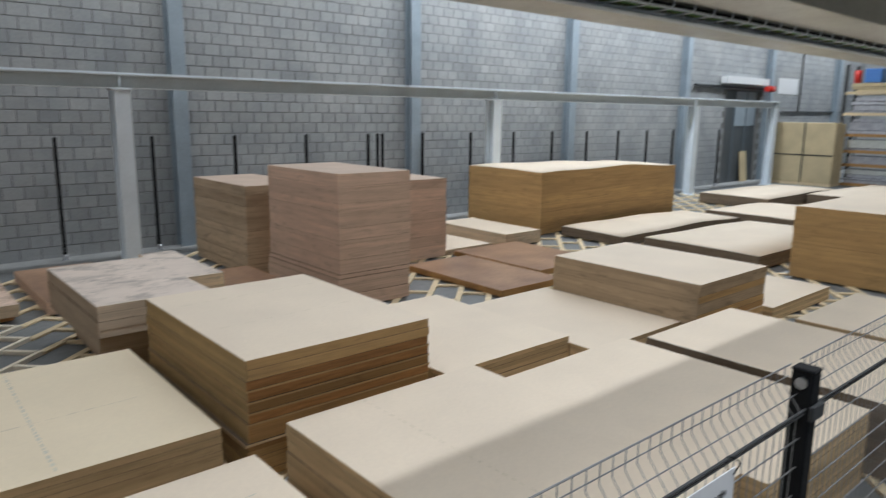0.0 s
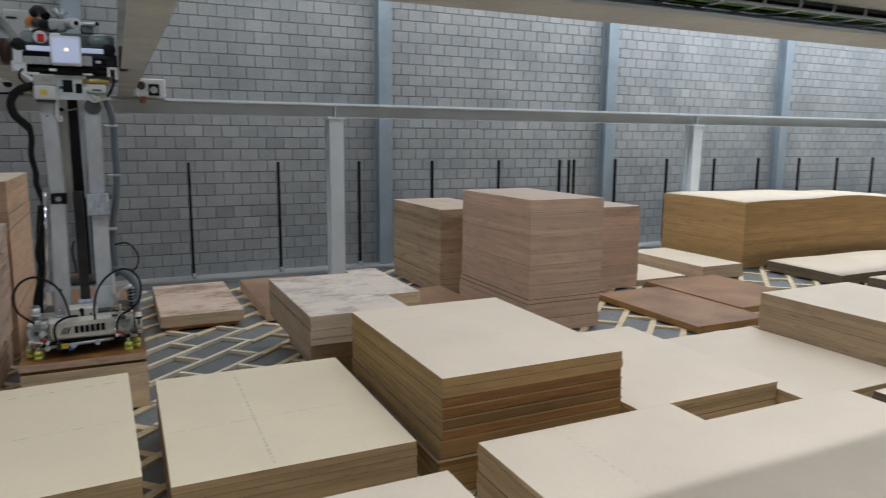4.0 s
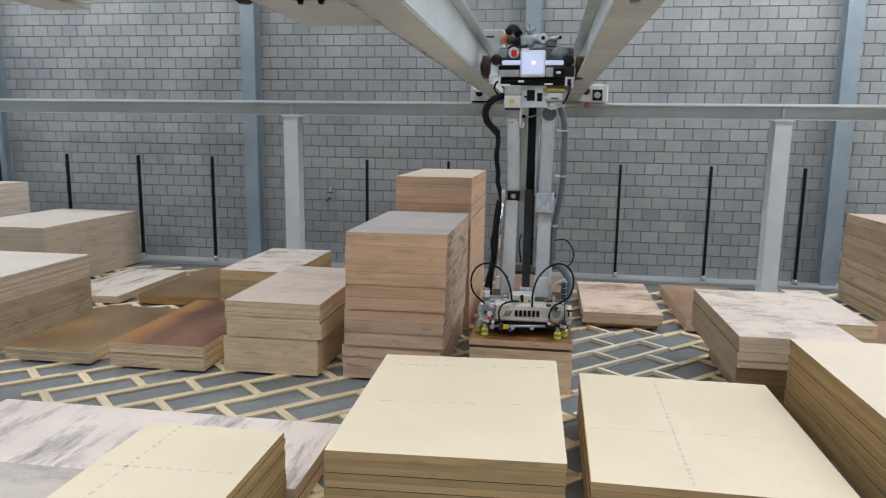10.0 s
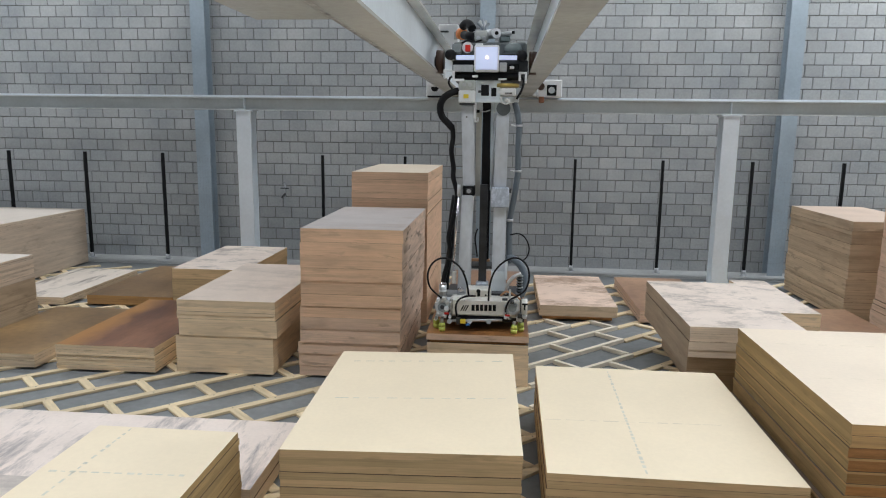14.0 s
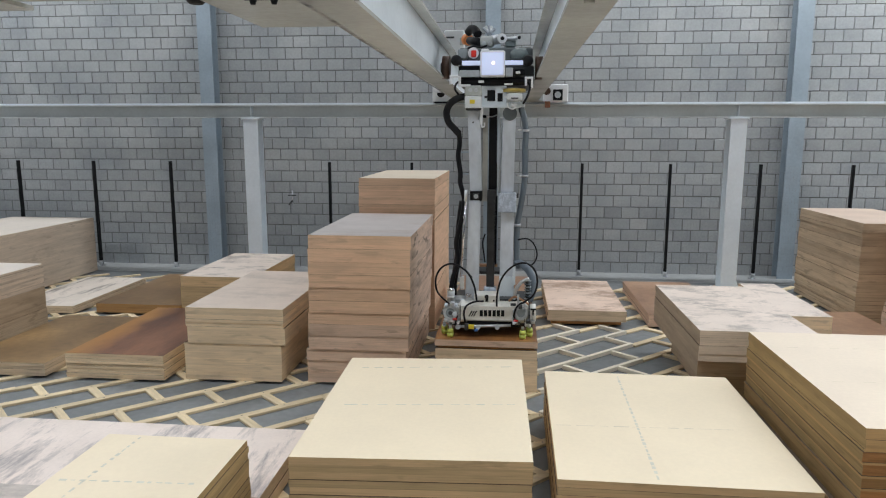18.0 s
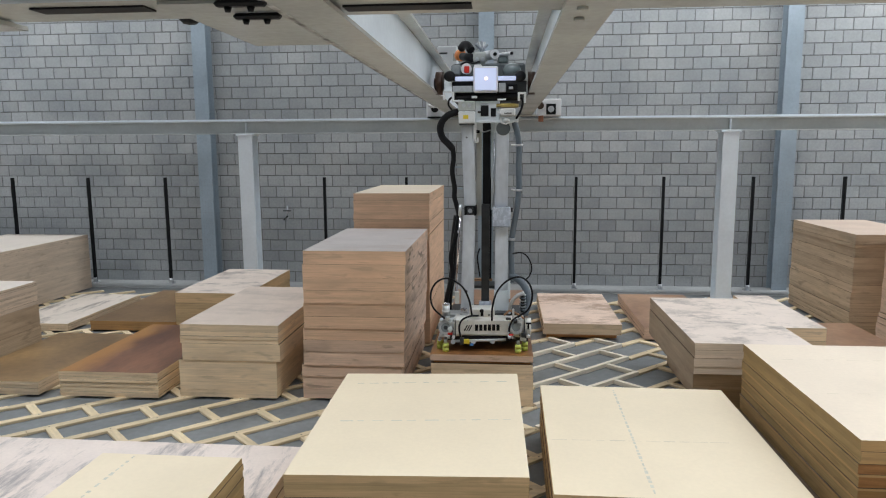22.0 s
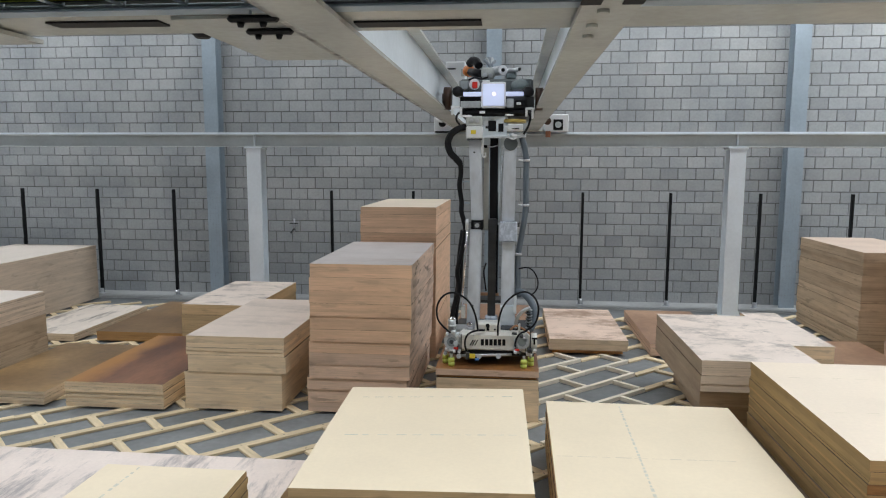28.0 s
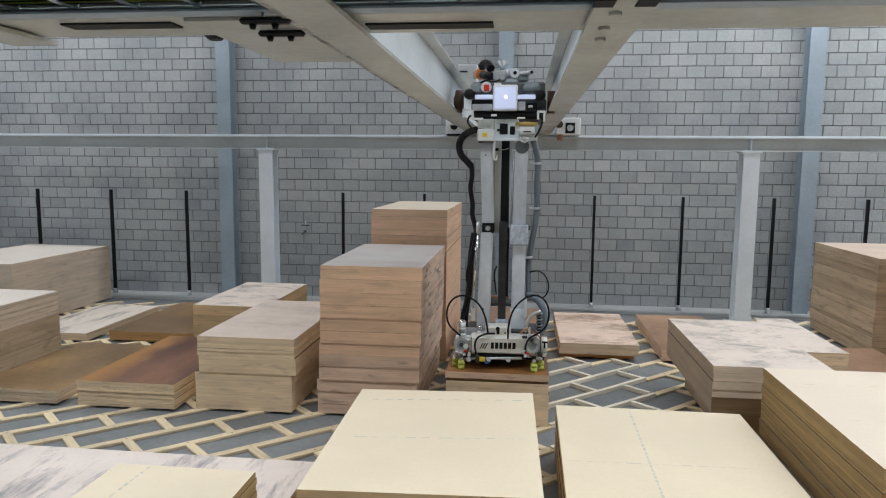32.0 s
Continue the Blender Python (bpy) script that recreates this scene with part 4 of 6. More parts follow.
# plastic fittings, motor and cables on top of the carriage
part("orange_coupling", cyl((-0.236, 8.55, 3.496), (-0.19, 8.5, 3.483), 0.058, 16), M["orange"], carriage, "orange coupling ring")
part("dark_pipe", cyl((-0.178, 8.3, 3.45), (-0.05, 8.1, 3.406), 0.042, 14), M["rubber"], carriage)
part("cable_elbow", tube([(-0.197, 8.4, 3.546), (-0.164, 8.35, 3.573), (-0.119, 8.3, 3.559), (-0.087, 8.25, 3.506)], 0.044, 10), M["rubber"], carriage, "black cable elbow")
fblk = part("fitting_block", box(-0.045, 0.089, 7.85, 8, 3.335, 3.438, 0.02), M["haze"], carriage, "hazy plastic fitting block")
part("fitting_eye", cyl((-0.006, 7.849, 3.362), (-0.005, 7.84, 3.361), 0.022, 14), M["alu"], fblk)
part("fitting_eye", cyl((0.05, 7.849, 3.361), (0.051, 7.84, 3.36), 0.022, 14), M["alu"], fblk)
part("cable_fan", tube([(0.038, 8.05, 3.443), (0.019, 8.1, 3.5), (-0.028, 8.25, 3.562)], 0.015, 8), M["grey_hose"], carriage)
part("cable_fan", tube([(0.043, 8.05, 3.443), (0.027, 8.1, 3.5), (-0.005, 8.25, 3.579)], 0.015, 8), M["slate_pale"], carriage)
part("cable_fan", tube([(0.047, 8.05, 3.443), (0.036, 8.1, 3.5), (0.025, 8.25, 3.59)], 0.015, 8), M["grey_hose"], carriage)
part("cable_fan", tube([(0.052, 8.05, 3.443), (0.045, 8.1, 3.5), (0.054, 8.25, 3.578)], 0.015, 8), M["slate_pale"], carriage)
part("cable_fan", tube([(0.056, 8.05, 3.442), (0.053, 8.1, 3.5), (0.084, 8.25, 3.554)], 0.015, 8), M["grey_hose"], carriage)
mot = part("motor", cyl((0.073, 8.05, 3.42), (0.168, 7.75, 3.395), 0.048, 16), M["alu"], carriage, "small aluminium motor")
part("motor_face", cyl((0.168, 7.75, 3.395), (0.174, 7.73, 3.394), 0.046, 18), M["white"], mot)
part("motor_eye", cyl((0.174, 7.728, 3.394), (0.176, 7.715, 3.392), 0.018, 14), M["black"], mot)
part("side_pipe", cyl((0.206, 7.9, 3.404), (0.328, 7.86, 3.413), 0.022, 14), M["alu"], carriage)
part("pipe_tip", cyl((0.317, 7.86, 3.413), (0.35, 7.85, 3.417), 0.015, 14), M["rubber"], carriage)
part("pipe_block", box(0.201, 0.307, 7.88, 8, 3.324, 3.401, 0.015), M["smoke"], carriage)
# arms
arm_l = part("left_arm", tapered([(-0.148, 2.708), (-0.028, 2.708), (-0.001, 1.917), (-0.117, 1.916)], 7.56, 7.74, 0.014), M["arm"], gantry, "pale grey upper arm link")
part("arm_bolt", cyl((-0.093, 7.559, 2.59), (-0.092, 7.552, 2.59), 0.008, 14), M["dark_steel"], arm_l)
part("arm_clamp", box(-0.027, 0.001, 7.54, 7.58, 2.573, 2.734, 0.004), M["white"], arm_l)
part("arm_hook", tube([(-0.01, 7.55, 2.573), (-0.005, 7.55, 2.546), (0.017, 7.55, 2.552), (0.017, 7.55, 2.589)], 0.009, 8), M["white"], arm_l)
part("elbow", box(-0.115, 0.001, 7.53, 7.7, 1.83, 1.925, 0.008), M["black"], arm_l, "black elbow joint")
part("elbow_nut", box(-0.087, -0.026, 7.515, 7.53, 1.849, 1.909, 0.004), M["dark_steel"], arm_l)
part("elbow_pin", cyl((-0.056, 7.514, 1.879), (-0.056, 7.503, 1.88), 0.022, 14), M["alu"], arm_l)
arm_ll = part("lower_left_arm", tapered([(-0.124, 1.838), (-0.009, 1.839), (-0.025, 0.857), (-0.154, 0.854)], 7.5, 7.64, 0.012), M["arm"], gantry, "pale lower arm link")
part("pin_hole", cyl((-0.093, 7.499, 1.08), (-0.093, 7.494, 1.081), 0.011, 14), M["black"], arm_ll)
part("arm_nub", cyl((-0.153, 7.52, 1.675), (-0.181, 7.52, 1.674), 0.012, 14), M["alu"], arm_ll)
part("back_plate", box(-0.004, 0.047, 7.72, 7.76, 1.813, 2.653), M["steel_beige"], gantry, "grey lift plate beside the belt")
part("back_plate", box(0.142, 0.164, 7.72, 7.76, 1.871, 2.734), M["steel_white"], gantry)
part("guide_rod", cyl((0.179, 7.62, 2.563), (0.167, 7.62, 1.902), 0.008, 10), M["galv"], gantry, "thin bright guide rod")
mast = part("mast", box(0.058, 0.136, 7.7, 7.8, 1.906, 2.772, 0.006), M["rubber"], gantry, "black toothed lifting belt")
part("lower_belt", box(0.051, 0.13, 7.62, 7.7, 0.918, 1.935, 0.006), M["belt"], mast, "worn dark lower belt")
part("belt_strip", box(0.125, 0.148, 7.74, 7.78, 1.164, 2.191), M["black"], mast)
part("belt_clip", box(-0.015, 0.029, 7.66, 7.7, 2.635, 2.662), M["black"], mast)
part("belt_tie", tube([(0.022, 7.69, 2.658), (0.078, 7.685, 2.646), (0.133, 7.69, 2.663)], 0.006, 8), M["galv"], mast)
arm_r = part("right_arm", tapered([(0.195, 2.686), (0.319, 2.685), (0.308, 1.907), (0.182, 1.906)], 7.57, 7.74, 0.014), M["arm"], gantry, "pale grey upper arm link")
part("arm_head", cyl((0.26, 7.56, 2.674), (0.26, 7.76, 2.68), 0.068, 20), M["slate"], arm_r, "dark rounded arm head")
plate = part("hatched_plate", box(0.162, 0.337, 7.5, 7.57, 1.725, 1.918, 0.008), M["plate_blue"], arm_r, "pale blue cover plate with faint stripes")
part("plate_bolt", box(0.33, 0.358, 7.52, 7.55, 1.867, 1.911, 0.003), M["dark_steel"], arm_r)
arm_lr = part("lower_right_arm", tapered([(0.189, 1.724), (0.316, 1.725), (0.314, 1.069), (0.185, 1.066)], 7.56, 7.7, 0.012), M["arm"], gantry, "grey lower arm link")
part("arm_foot", tapered([(0.18, 1.078), (0.325, 1.081), (0.334, 0.84), (0.177, 0.837)], 7.53, 7.68, 0.008), M["steel_white"], arm_lr, "white arm foot plate")
part("foot_bolt", cyl((0.216, 7.529, 0.878), (0.216, 7.522, 0.88), 0.007, 8), M["dark_steel"], arm_lr)
part("foot_bolt", cyl((0.25, 7.529, 0.879), (0.25, 7.522, 0.88), 0.007, 8), M["dark_steel"], arm_lr)
part("telescopic_rod", cyl((-0.147, 7.5, 1.943), (-0.19, 7.44, 1.084), 0.011, 10), M["chrome"], gantry, "slim chrome rod")
part("rod_end", cyl((-0.15, 7.5, 1.943), (-0.154, 7.495, 1.833), 0.018, 10), M["alu"], gantry)
part("rod_clevis", box(-0.205, -0.161, 7.42, 7.47, 0.969, 1.094, 0.006), M["alu"], gantry)
part("black_hose", tube([(-0.178, 7.6, 2.839), (-0.258, 7.56, 2.811), (-0.322, 7.55, 2.757), (-0.35, 7.55, 2.677), (-0.329, 7.56, 2.591), (-0.275, 7.57, 2.531), (-0.231, 7.58, 2.482)], 0.034, 10), M["rubber"], gantry, "thick black corrugated hose")
part("thin_hose", tube([(-0.231, 7.58, 2.493), (-0.224, 7.6, 2.389), (-0.238, 7.6, 2.263), (-0.215, 7.6, 2.102), (-0.218, 7.6, 2.013), (-0.192, 7.6, 1.913), (-0.176, 7.61, 1.811), (-0.21, 7.62, 1.606), (-0.255, 7.62, 1.405), (-0.237, 7.62, 1.232), (-0.287, 7.6, 1.032), (-0.312, 7.56, 0.865)], 0.024, 10), M["rubber"], gantry, "black cable bundle along the arm")
part("hose_bundle", tube([(-0.196, 7.66, 1.817), (-0.231, 7.68, 1.54), (-0.242, 7.68, 1.25), (-0.275, 7.66, 1.02), (-0.283, 7.62, 0.805)], 0.034, 10), M["rubber"], gantry, "bundle of black hoses")
part("hose_bracket", box(-0.216, -0.138, 7.6, 7.63, 2.296, 2.312), M["steel_grey"], gantry)
part("hose_bracket", box(-0.215, -0.137, 7.6, 7.63, 2.086, 2.102), M["steel_grey"], gantry)
hose = part("grey_hose", tube([(0.361, 7.6, 2.788), (0.373, 7.6, 2.713), (0.396, 7.6, 2.632), (0.415, 7.6, 2.497), (0.412, 7.6, 2.307), (0.416, 7.6, 2.088), (0.402, 7.6, 1.922), (0.377, 7.61, 1.753), (0.352, 7.62, 1.583), (0.35, 7.62, 1.384), (0.359, 7.62, 1.155)], 0.029, 10), M["grey_hose"], gantry, "thick grey hose strapped to the arm")
part("hose_clamp", cyl((0.414, 7.6, 2.524), (0.415, 7.6, 2.503), 0.036, 14), M["galv"], hose)
part("clamp_arm", cyl((0.387, 7.6, 2.513), (0.338, 7.6, 2.519), 0.008, 8), M["white"], hose)
part("hose_clamp", cyl((0.416, 7.6, 2.088), (0.416, 7.6, 2.066), 0.036, 14), M["galv"], hose)
part("clamp_arm", cyl((0.389, 7.6, 2.077), (0.339, 7.6, 2.082), 0.008, 8), M["white"], hose)
part("hose_clamp", cyl((0.352, 7.6, 1.603), (0.352, 7.6, 1.58), 0.036, 14), M["galv"], hose)
part("clamp_arm", cyl((0.324, 7.6, 1.591), (0.274, 7.6, 1.596), 0.008, 8), M["white"], hose)
# gripper head
head = part("gripper_beam", box(-0.213, 0.474, 7.3, 7.62, 0.667, 0.863, 0.03), M["gripper"], gantry, "cream white gripper body with a dark maker's mark")
part("logo_stripe", flat([(-0.108, 7.298, 0.729), (-0.096, 7.298, 0.729), (-0.067, 7.298, 0.786), (-0.079, 7.298, 0.786)]), M["black"], head)
part("logo_stripe", flat([(-0.086, 7.298, 0.729), (-0.074, 7.298, 0.73), (-0.045, 7.298, 0.787), (-0.057, 7.298, 0.786)]), M["black"], head)
part("logo_stripe", flat([(-0.064, 7.298, 0.73), (-0.052, 7.298, 0.73), (-0.023, 7.298, 0.787), (-0.035, 7.298, 0.787)]), M["black"], head)
part("logo_mark", box(0.002, 0.032, 7.296, 7.299, 0.733, 0.794), M["black"], head)
part("logo_mark", box(0.043, 0.074, 7.296, 7.299, 0.734, 0.795), M["black"], head)
part("logo_mark", box(0.085, 0.115, 7.296, 7.299, 0.735, 0.796), M["black"], head)
part("logo_mark", box(0.126, 0.157, 7.296, 7.299, 0.736, 0.797), M["black"], head)
part("logo_mark", box(0.167, 0.198, 7.296, 7.299, 0.737, 0.798), M["black"], head)
part("logo_mark", box(0.209, 0.239, 7.296, 7.299, 0.738, 0.799), M["black"], head)
part("top_hatch", box(-0.056, 0.185, 7.33, 7.5, 0.855, 0.944, 0.012), M["gripper"], head)
part("hatch_key", cyl((0.065, 7.329, 0.922), (0.065, 7.322, 0.924), 0.02, 14), M["black"], head)
part("key_slot", box(0.054, 0.082, 7.324, 7.329, 0.873, 0.923), M["black"], head)
part("hatch_hole", cyl((0.136, 7.329, 0.884), (0.136, 7.324, 0.886), 0.009, 10), M["black"], head)
part("valve_rail", box(-0.289, -0.054, 7.42, 7.6, 0.804, 0.867, 0.008), M["alu"], head)
part("dark_recess", box(0.19, 0.454, 7.42, 7.6, 0.838, 0.883, 0.006), M["dark_steel"], head)
part("rear_body", box(-0.278, 0.496, 7.63, 8.05, 0.575, 0.829, 0.02), M["dark_steel"], head, "dark valve block")
part("lower_tray", box(-0.292, 0.52, 7.45, 7.95, 0.59, 0.636, 0.006), M["dark_steel"], head)
part("under_bar", box(-0.125, 0.39, 7.31, 7.45, 0.641, 0.681), M["black"], head)
part("panel_seam", box(-0.19, -0.185, 7.296, 7.301, 0.671, 0.84), M["dark_steel"], head)
part("panel_seam", box(0.431, 0.436, 7.296, 7.301, 0.686, 0.854), M["dark_steel"], head)
part("face_screw", cyl((-0.136, 7.3, 0.829), (-0.136, 7.294, 0.831), 0.005, 8), M["galv"], head)
part("face_screw", cyl((-0.07, 7.3, 0.831), (-0.07, 7.294, 0.832), 0.005, 8), M["galv"], head)
part("face_screw", cyl((0.279, 7.3, 0.839), (0.279, 7.294, 0.84), 0.005, 8), M["galv"], head)
part("face_screw", cyl((0.316, 7.3, 0.84), (0.316, 7.294, 0.841), 0.005, 8), M["galv"], head)
ev = part("end_valve", cyl((-0.295, 7.42, 0.727), (-0.281, 7.26, 0.769), 0.07, 18), M["alu"], head, "aluminium vacuum valve")
part("valve_ring", cyl((-0.281, 7.258, 0.769), (-0.28, 7.248, 0.772), 0.045, 14), M["slate_pale"], ev)
part("valve_core", cyl((-0.28, 7.247, 0.772), (-0.279, 7.24, 0.774), 0.02, 14), M["dark_steel"], ev)
ev = part("end_valve", cyl((0.401, 7.42, 0.743), (0.398, 7.27, 0.782), 0.066, 18), M["alu"], head, "aluminium vacuum valve")
part("valve_ring", cyl((0.398, 7.268, 0.783), (0.398, 7.258, 0.785), 0.04, 14), M["slate_pale"], ev)
part("side_cylinder", cyl((0.486, 7.34, 0.772), (0.541, 7.34, 0.773), 0.085, 20), M["gripper"], head, "white end cylinder")
part("end_mark", box(0.488, 0.541, 7.245, 7.25, 0.819, 0.836), M["black"], head)
part("end_mark", box(0.505, 0.521, 7.245, 7.25, 0.769, 0.819), M["black"], head)
part("side_cylinder", cyl((-0.343, 7.4, 0.754), (-0.287, 7.4, 0.755), 0.075, 18), M["alu"], head)
fb = part("filter_bowl", cyl((-0.284, 7.36, 0.856), (-0.284, 7.36, 0.97), 0.037, 18), M["alu"], head, "bright metal filter bowl")
part("bowl_top", ball((-0.284, 7.36, 0.975), 0.036, (1, 1, 0.6)), M["chrome"], fb)
part("bowl_band", cyl((-0.284, 7.36, 0.902), (-0.284, 7.36, 0.919), 0.04, 18), M["white"], fb)
part("small_motor", ball((-0.11, 7.42, 0.908), 0.034, (1, 1, 0.8)), M["chrome"], head)
part("motor_seat", cyl((-0.11, 7.42, 0.851), (-0.11, 7.42, 0.886), 0.04, 14), M["alu"], head)
part("coil_ring", cyl((0.465, 7.42, 0.887), (0.464, 7.42, 0.898), 0.034, 14), M["slate_pale"], head, "grey coiled air line")
part("coil_ring", cyl((0.464, 7.42, 0.916), (0.464, 7.42, 0.927), 0.034, 14), M["grey_hose"], head)
part("coil_ring", cyl((0.464, 7.42, 0.945), (0.463, 7.42, 0.957), 0.034, 14), M["slate_pale"], head)
part("coil_ring", cyl((0.463, 7.42, 0.975), (0.463, 7.42, 0.986), 0.034, 14), M["grey_hose"], head)
part("coil_ring", cyl((0.463, 7.42, 1.004), (0.463, 7.42, 1.015), 0.034, 14), M["slate_pale"], head)
part("coil_ring", cyl((0.462, 7.42, 1.033), (0.462, 7.42, 1.044), 0.034, 14), M["grey_hose"], head)
part("coil_ring", cyl((0.462, 7.42, 1.062), (0.462, 7.42, 1.074), 0.034, 14), M["slate_pale"], head)
part("coil_core", cyl((0.465, 7.42, 0.875), (0.461, 7.42, 1.095), 0.022, 14), M["dark_steel"], head)
part("corrugated_hose", tube([(0.341, 7.62, 1.218), (0.408, 7.58, 1.198), (0.475, 7.54, 1.139), (0.514, 7.5, 1.045), (0.509, 7.46, 0.94), (0.476, 7.42, 0.87)], 0.036, 10), M["grey_hose"], head, "thick dark corrugated hose")
part("pale_hose", tube([(0.327, 7.4, 0.888), (0.348, 7.38, 0.989), (0.401, 7.38, 1.063), (0.472, 7.4, 1.094)], 0.018, 8), M["alu"], head, "pale corrugated pipe")
part("copper_pipe", tube([(0.283, 7.38, 0.875), (0.337, 7.36, 0.921), (0.403, 7.36, 0.894), (0.475, 7.36, 0.845)], 0.011, 8), M["copper"], head, "copper pipe stub")
part("shelf_plate", box(-0.045, 0.201, 7.66, 7.9, 1.079, 1.108), M["dark_steel"], head)
part("copper_strip", box(-0.037, 0.159, 7.74, 7.8, 1.139, 1.162), M["copper"], head, "copper coloured pipe bundle")
part("belt_shoe", box(0.029, 0.153, 7.55, 7.68, 0.894, 0.957, 0.008), M["plate_blue"], head)
part("side_hook", box(0.314, 0.341, 7.5, 7.54, 1.007, 1.201, 0.004), M["steel_white"], head)
part("rail_post", box(0.359, 0.38, 7.27, 7.3, 0.837, 0.959, 0.003), M["alu"], head)
part("air_line", tube([(-0.028, 7.32, 0.872), (-0.054, 7.28, 1.037), (-0.124, 7.27, 1.176), (-0.26, 7.27, 1.251), (-0.369, 7.27, 1.21), (-0.425, 7.28, 1.097), (-0.404, 7.28, 0.963), (-0.295, 7.3, 0.848)], 0.0095, 6), M["rubber"], head, "thin black air line")
part("air_line", tube([(0.165, 7.29, 0.839), (0.169, 7.27, 0.966), (0.211, 7.26, 1.124), (0.306, 7.26, 1.235), (0.422, 7.26, 1.275), (0.514, 7.27, 1.215), (0.548, 7.28, 1.093), (0.514, 7.29, 0.958), (0.413, 7.3, 0.875)], 0.0095, 6), M["rubber"], head, "thin black air line")
part("air_line", tube([(-0.139, 7.27, 0.685), (-0.15, 7.26, 0.772), (-0.123, 7.26, 0.845), (-0.048, 7.28, 0.881), (0.038, 7.31, 0.881)], 0.0095, 6), M["rubber"], head, "thin black air line")
part("air_line", tube([(0.34, 7.27, 0.669), (0.333, 7.26, 0.772), (0.37, 7.27, 0.859), (0.441, 7.32, 0.882)], 0.0095, 6), M["rubber"], head, "thin black air line")
part("air_line", tube([(0.36, 7.6, 1.445), (0.448, 7.58, 1.46), (0.515, 7.57, 1.412), (0.55, 7.57, 1.316), (0.53, 7.58, 1.229), (0.476, 7.6, 1.173)], 0.007, 6), M["rubber"], head, "thin black air line")
part("air_line", tube([(0.033, 7.64, 1.492), (0.011, 7.63, 1.407), (0.024, 7.62, 1.294), (0.036, 7.62, 1.208)], 0.008, 6), M["rubber"], head)
part("front_rail", cyl((-0.211, 7.28, 0.63), (0.303, 7.28, 0.654), 0.014, 10), M["alu"], head, "bright lower rail")
part("rail_roller", cyl((-0.213, 7.31, 0.615), (-0.209, 7.255, 0.631), 0.024, 14), M["alu"], head)
part("rail_roller", cyl((-0.015, 7.31, 0.62), (-0.012, 7.255, 0.636), 0.024, 14), M["alu"], head)
part("rail_roller", cyl((0.172, 7.31, 0.625), (0.173, 7.255, 0.641), 0.024, 14), M["alu"], head)
part("yellow_tag", box(-0.104, -0.049, 7.235, 7.25, 0.618, 0.663, 0.003), M["yellow"], head)
part("blue_fitting", cyl((-0.05, 7.25, 0.603), (-0.012, 7.25, 0.609), 0.013, 14), M["blue"], head)
part("tag_box", box(-0.143, -0.105, 7.25, 7.29, 0.601, 0.668, 0.003), M["dark_steel"], head)
part("red_fitting", cyl((-0.258, 7.25, 0.71), (-0.214, 7.25, 0.711), 0.012, 14), M["red"], head)
part("red_fitting", cyl((0.329, 7.25, 0.708), (0.372, 7.25, 0.709), 0.012, 14), M["red"], head)
cup = part("suction_cup", cyl((-0.347, 7.375, 0.532), (-0.347, 7.375, 0.572), 0.03, 16, 0.033), M["lime"], head, "lime green suction bellows")
part("cup_ring", cyl((-0.347, 7.375, 0.576), (-0.347, 7.375, 0.614), 0.033, 16, 0.029), M["lime"], cup)
part("cup_neck", cyl((-0.347, 7.375, 0.572), (-0.347, 7.375, 0.576), 0.025, 14), M["lime"], cup)
part("cup_stem", cyl((-0.347, 7.375, 0.614), (-0.347, 7.375, 0.65), 0.016, 10), M["alu"], cup)
cup = part("suction_cup", cyl((-0.281, 7.265, 0.532), (-0.281, 7.265, 0.572), 0.03, 16, 0.033), M["lime"], head, "lime green suction bellows")
part("cup_ring", cyl((-0.281, 7.265, 0.576), (-0.281, 7.265, 0.614), 0.033, 16, 0.029), M["lime"], cup)
part("cup_neck", cyl((-0.281, 7.265, 0.572), (-0.281, 7.265, 0.576), 0.025, 14), M["lime"], cup)
part("cup_stem", cyl((-0.281, 7.265, 0.614), (-0.281, 7.265, 0.65), 0.016, 10), M["alu"], cup)
cup = part("suction_cup", cyl((0.418, 7.262, 0.532), (0.418, 7.262, 0.572), 0.03, 16, 0.033), M["lime"], head, "lime green suction bellows")
part("cup_ring", cyl((0.418, 7.262, 0.576), (0.418, 7.262, 0.614), 0.033, 16, 0.029), M["lime"], cup)
part("cup_neck", cyl((0.418, 7.262, 0.572), (0.418, 7.262, 0.576), 0.025, 14), M["lime"], cup)
part("cup_stem", cyl((0.418, 7.262, 0.614), (0.418, 7.262, 0.65), 0.016, 10), M["alu"], cup)
cup = part("suction_cup", cyl((0.485, 7.354, 0.532), (0.485, 7.354, 0.572), 0.03, 16, 0.033), M["lime"], head, "lime green suction bellows")
part("cup_ring", cyl((0.485, 7.354, 0.576), (0.485, 7.354, 0.614), 0.033, 16, 0.029), M["lime"], cup)
part("cup_neck", cyl((0.485, 7.354, 0.572), (0.485, 7.354, 0.576), 0.025, 14), M["lime"], cup)
part("cup_stem", cyl((0.485, 7.354, 0.614), (0.485, 7.354, 0.65), 0.016, 10), M["alu"], cup)
hr = random.Random(23)
end_fitting(0.446, 7.335, 0.707)
end_fitting(-0.214, 7.351, 0.687)
end_fitting(0.329, 7.353, 0.758)
end_fitting(-0.25, 7.254, 0.679)
end_fitting(0.414, 7.305, 0.817)
end_fitting(-0.262, 7.266, 0.86)
end_fitting(0.379, 7.332, 0.67)
end_fitting(-0.323, 7.257, 0.698)
end_fitting(0.44, 7.24, 0.859)
end_fitting(-0.218, 7.266, 0.821)
end_fitting(0.515, 7.275, 0.699)
end_fitting(-0.209, 7.321, 0.738)
end_fitting(0.365, 7.323, 0.667)
end_fitting(-0.205, 7.276, 0.676)
end_fitting(0.391, 7.257, 0.846)
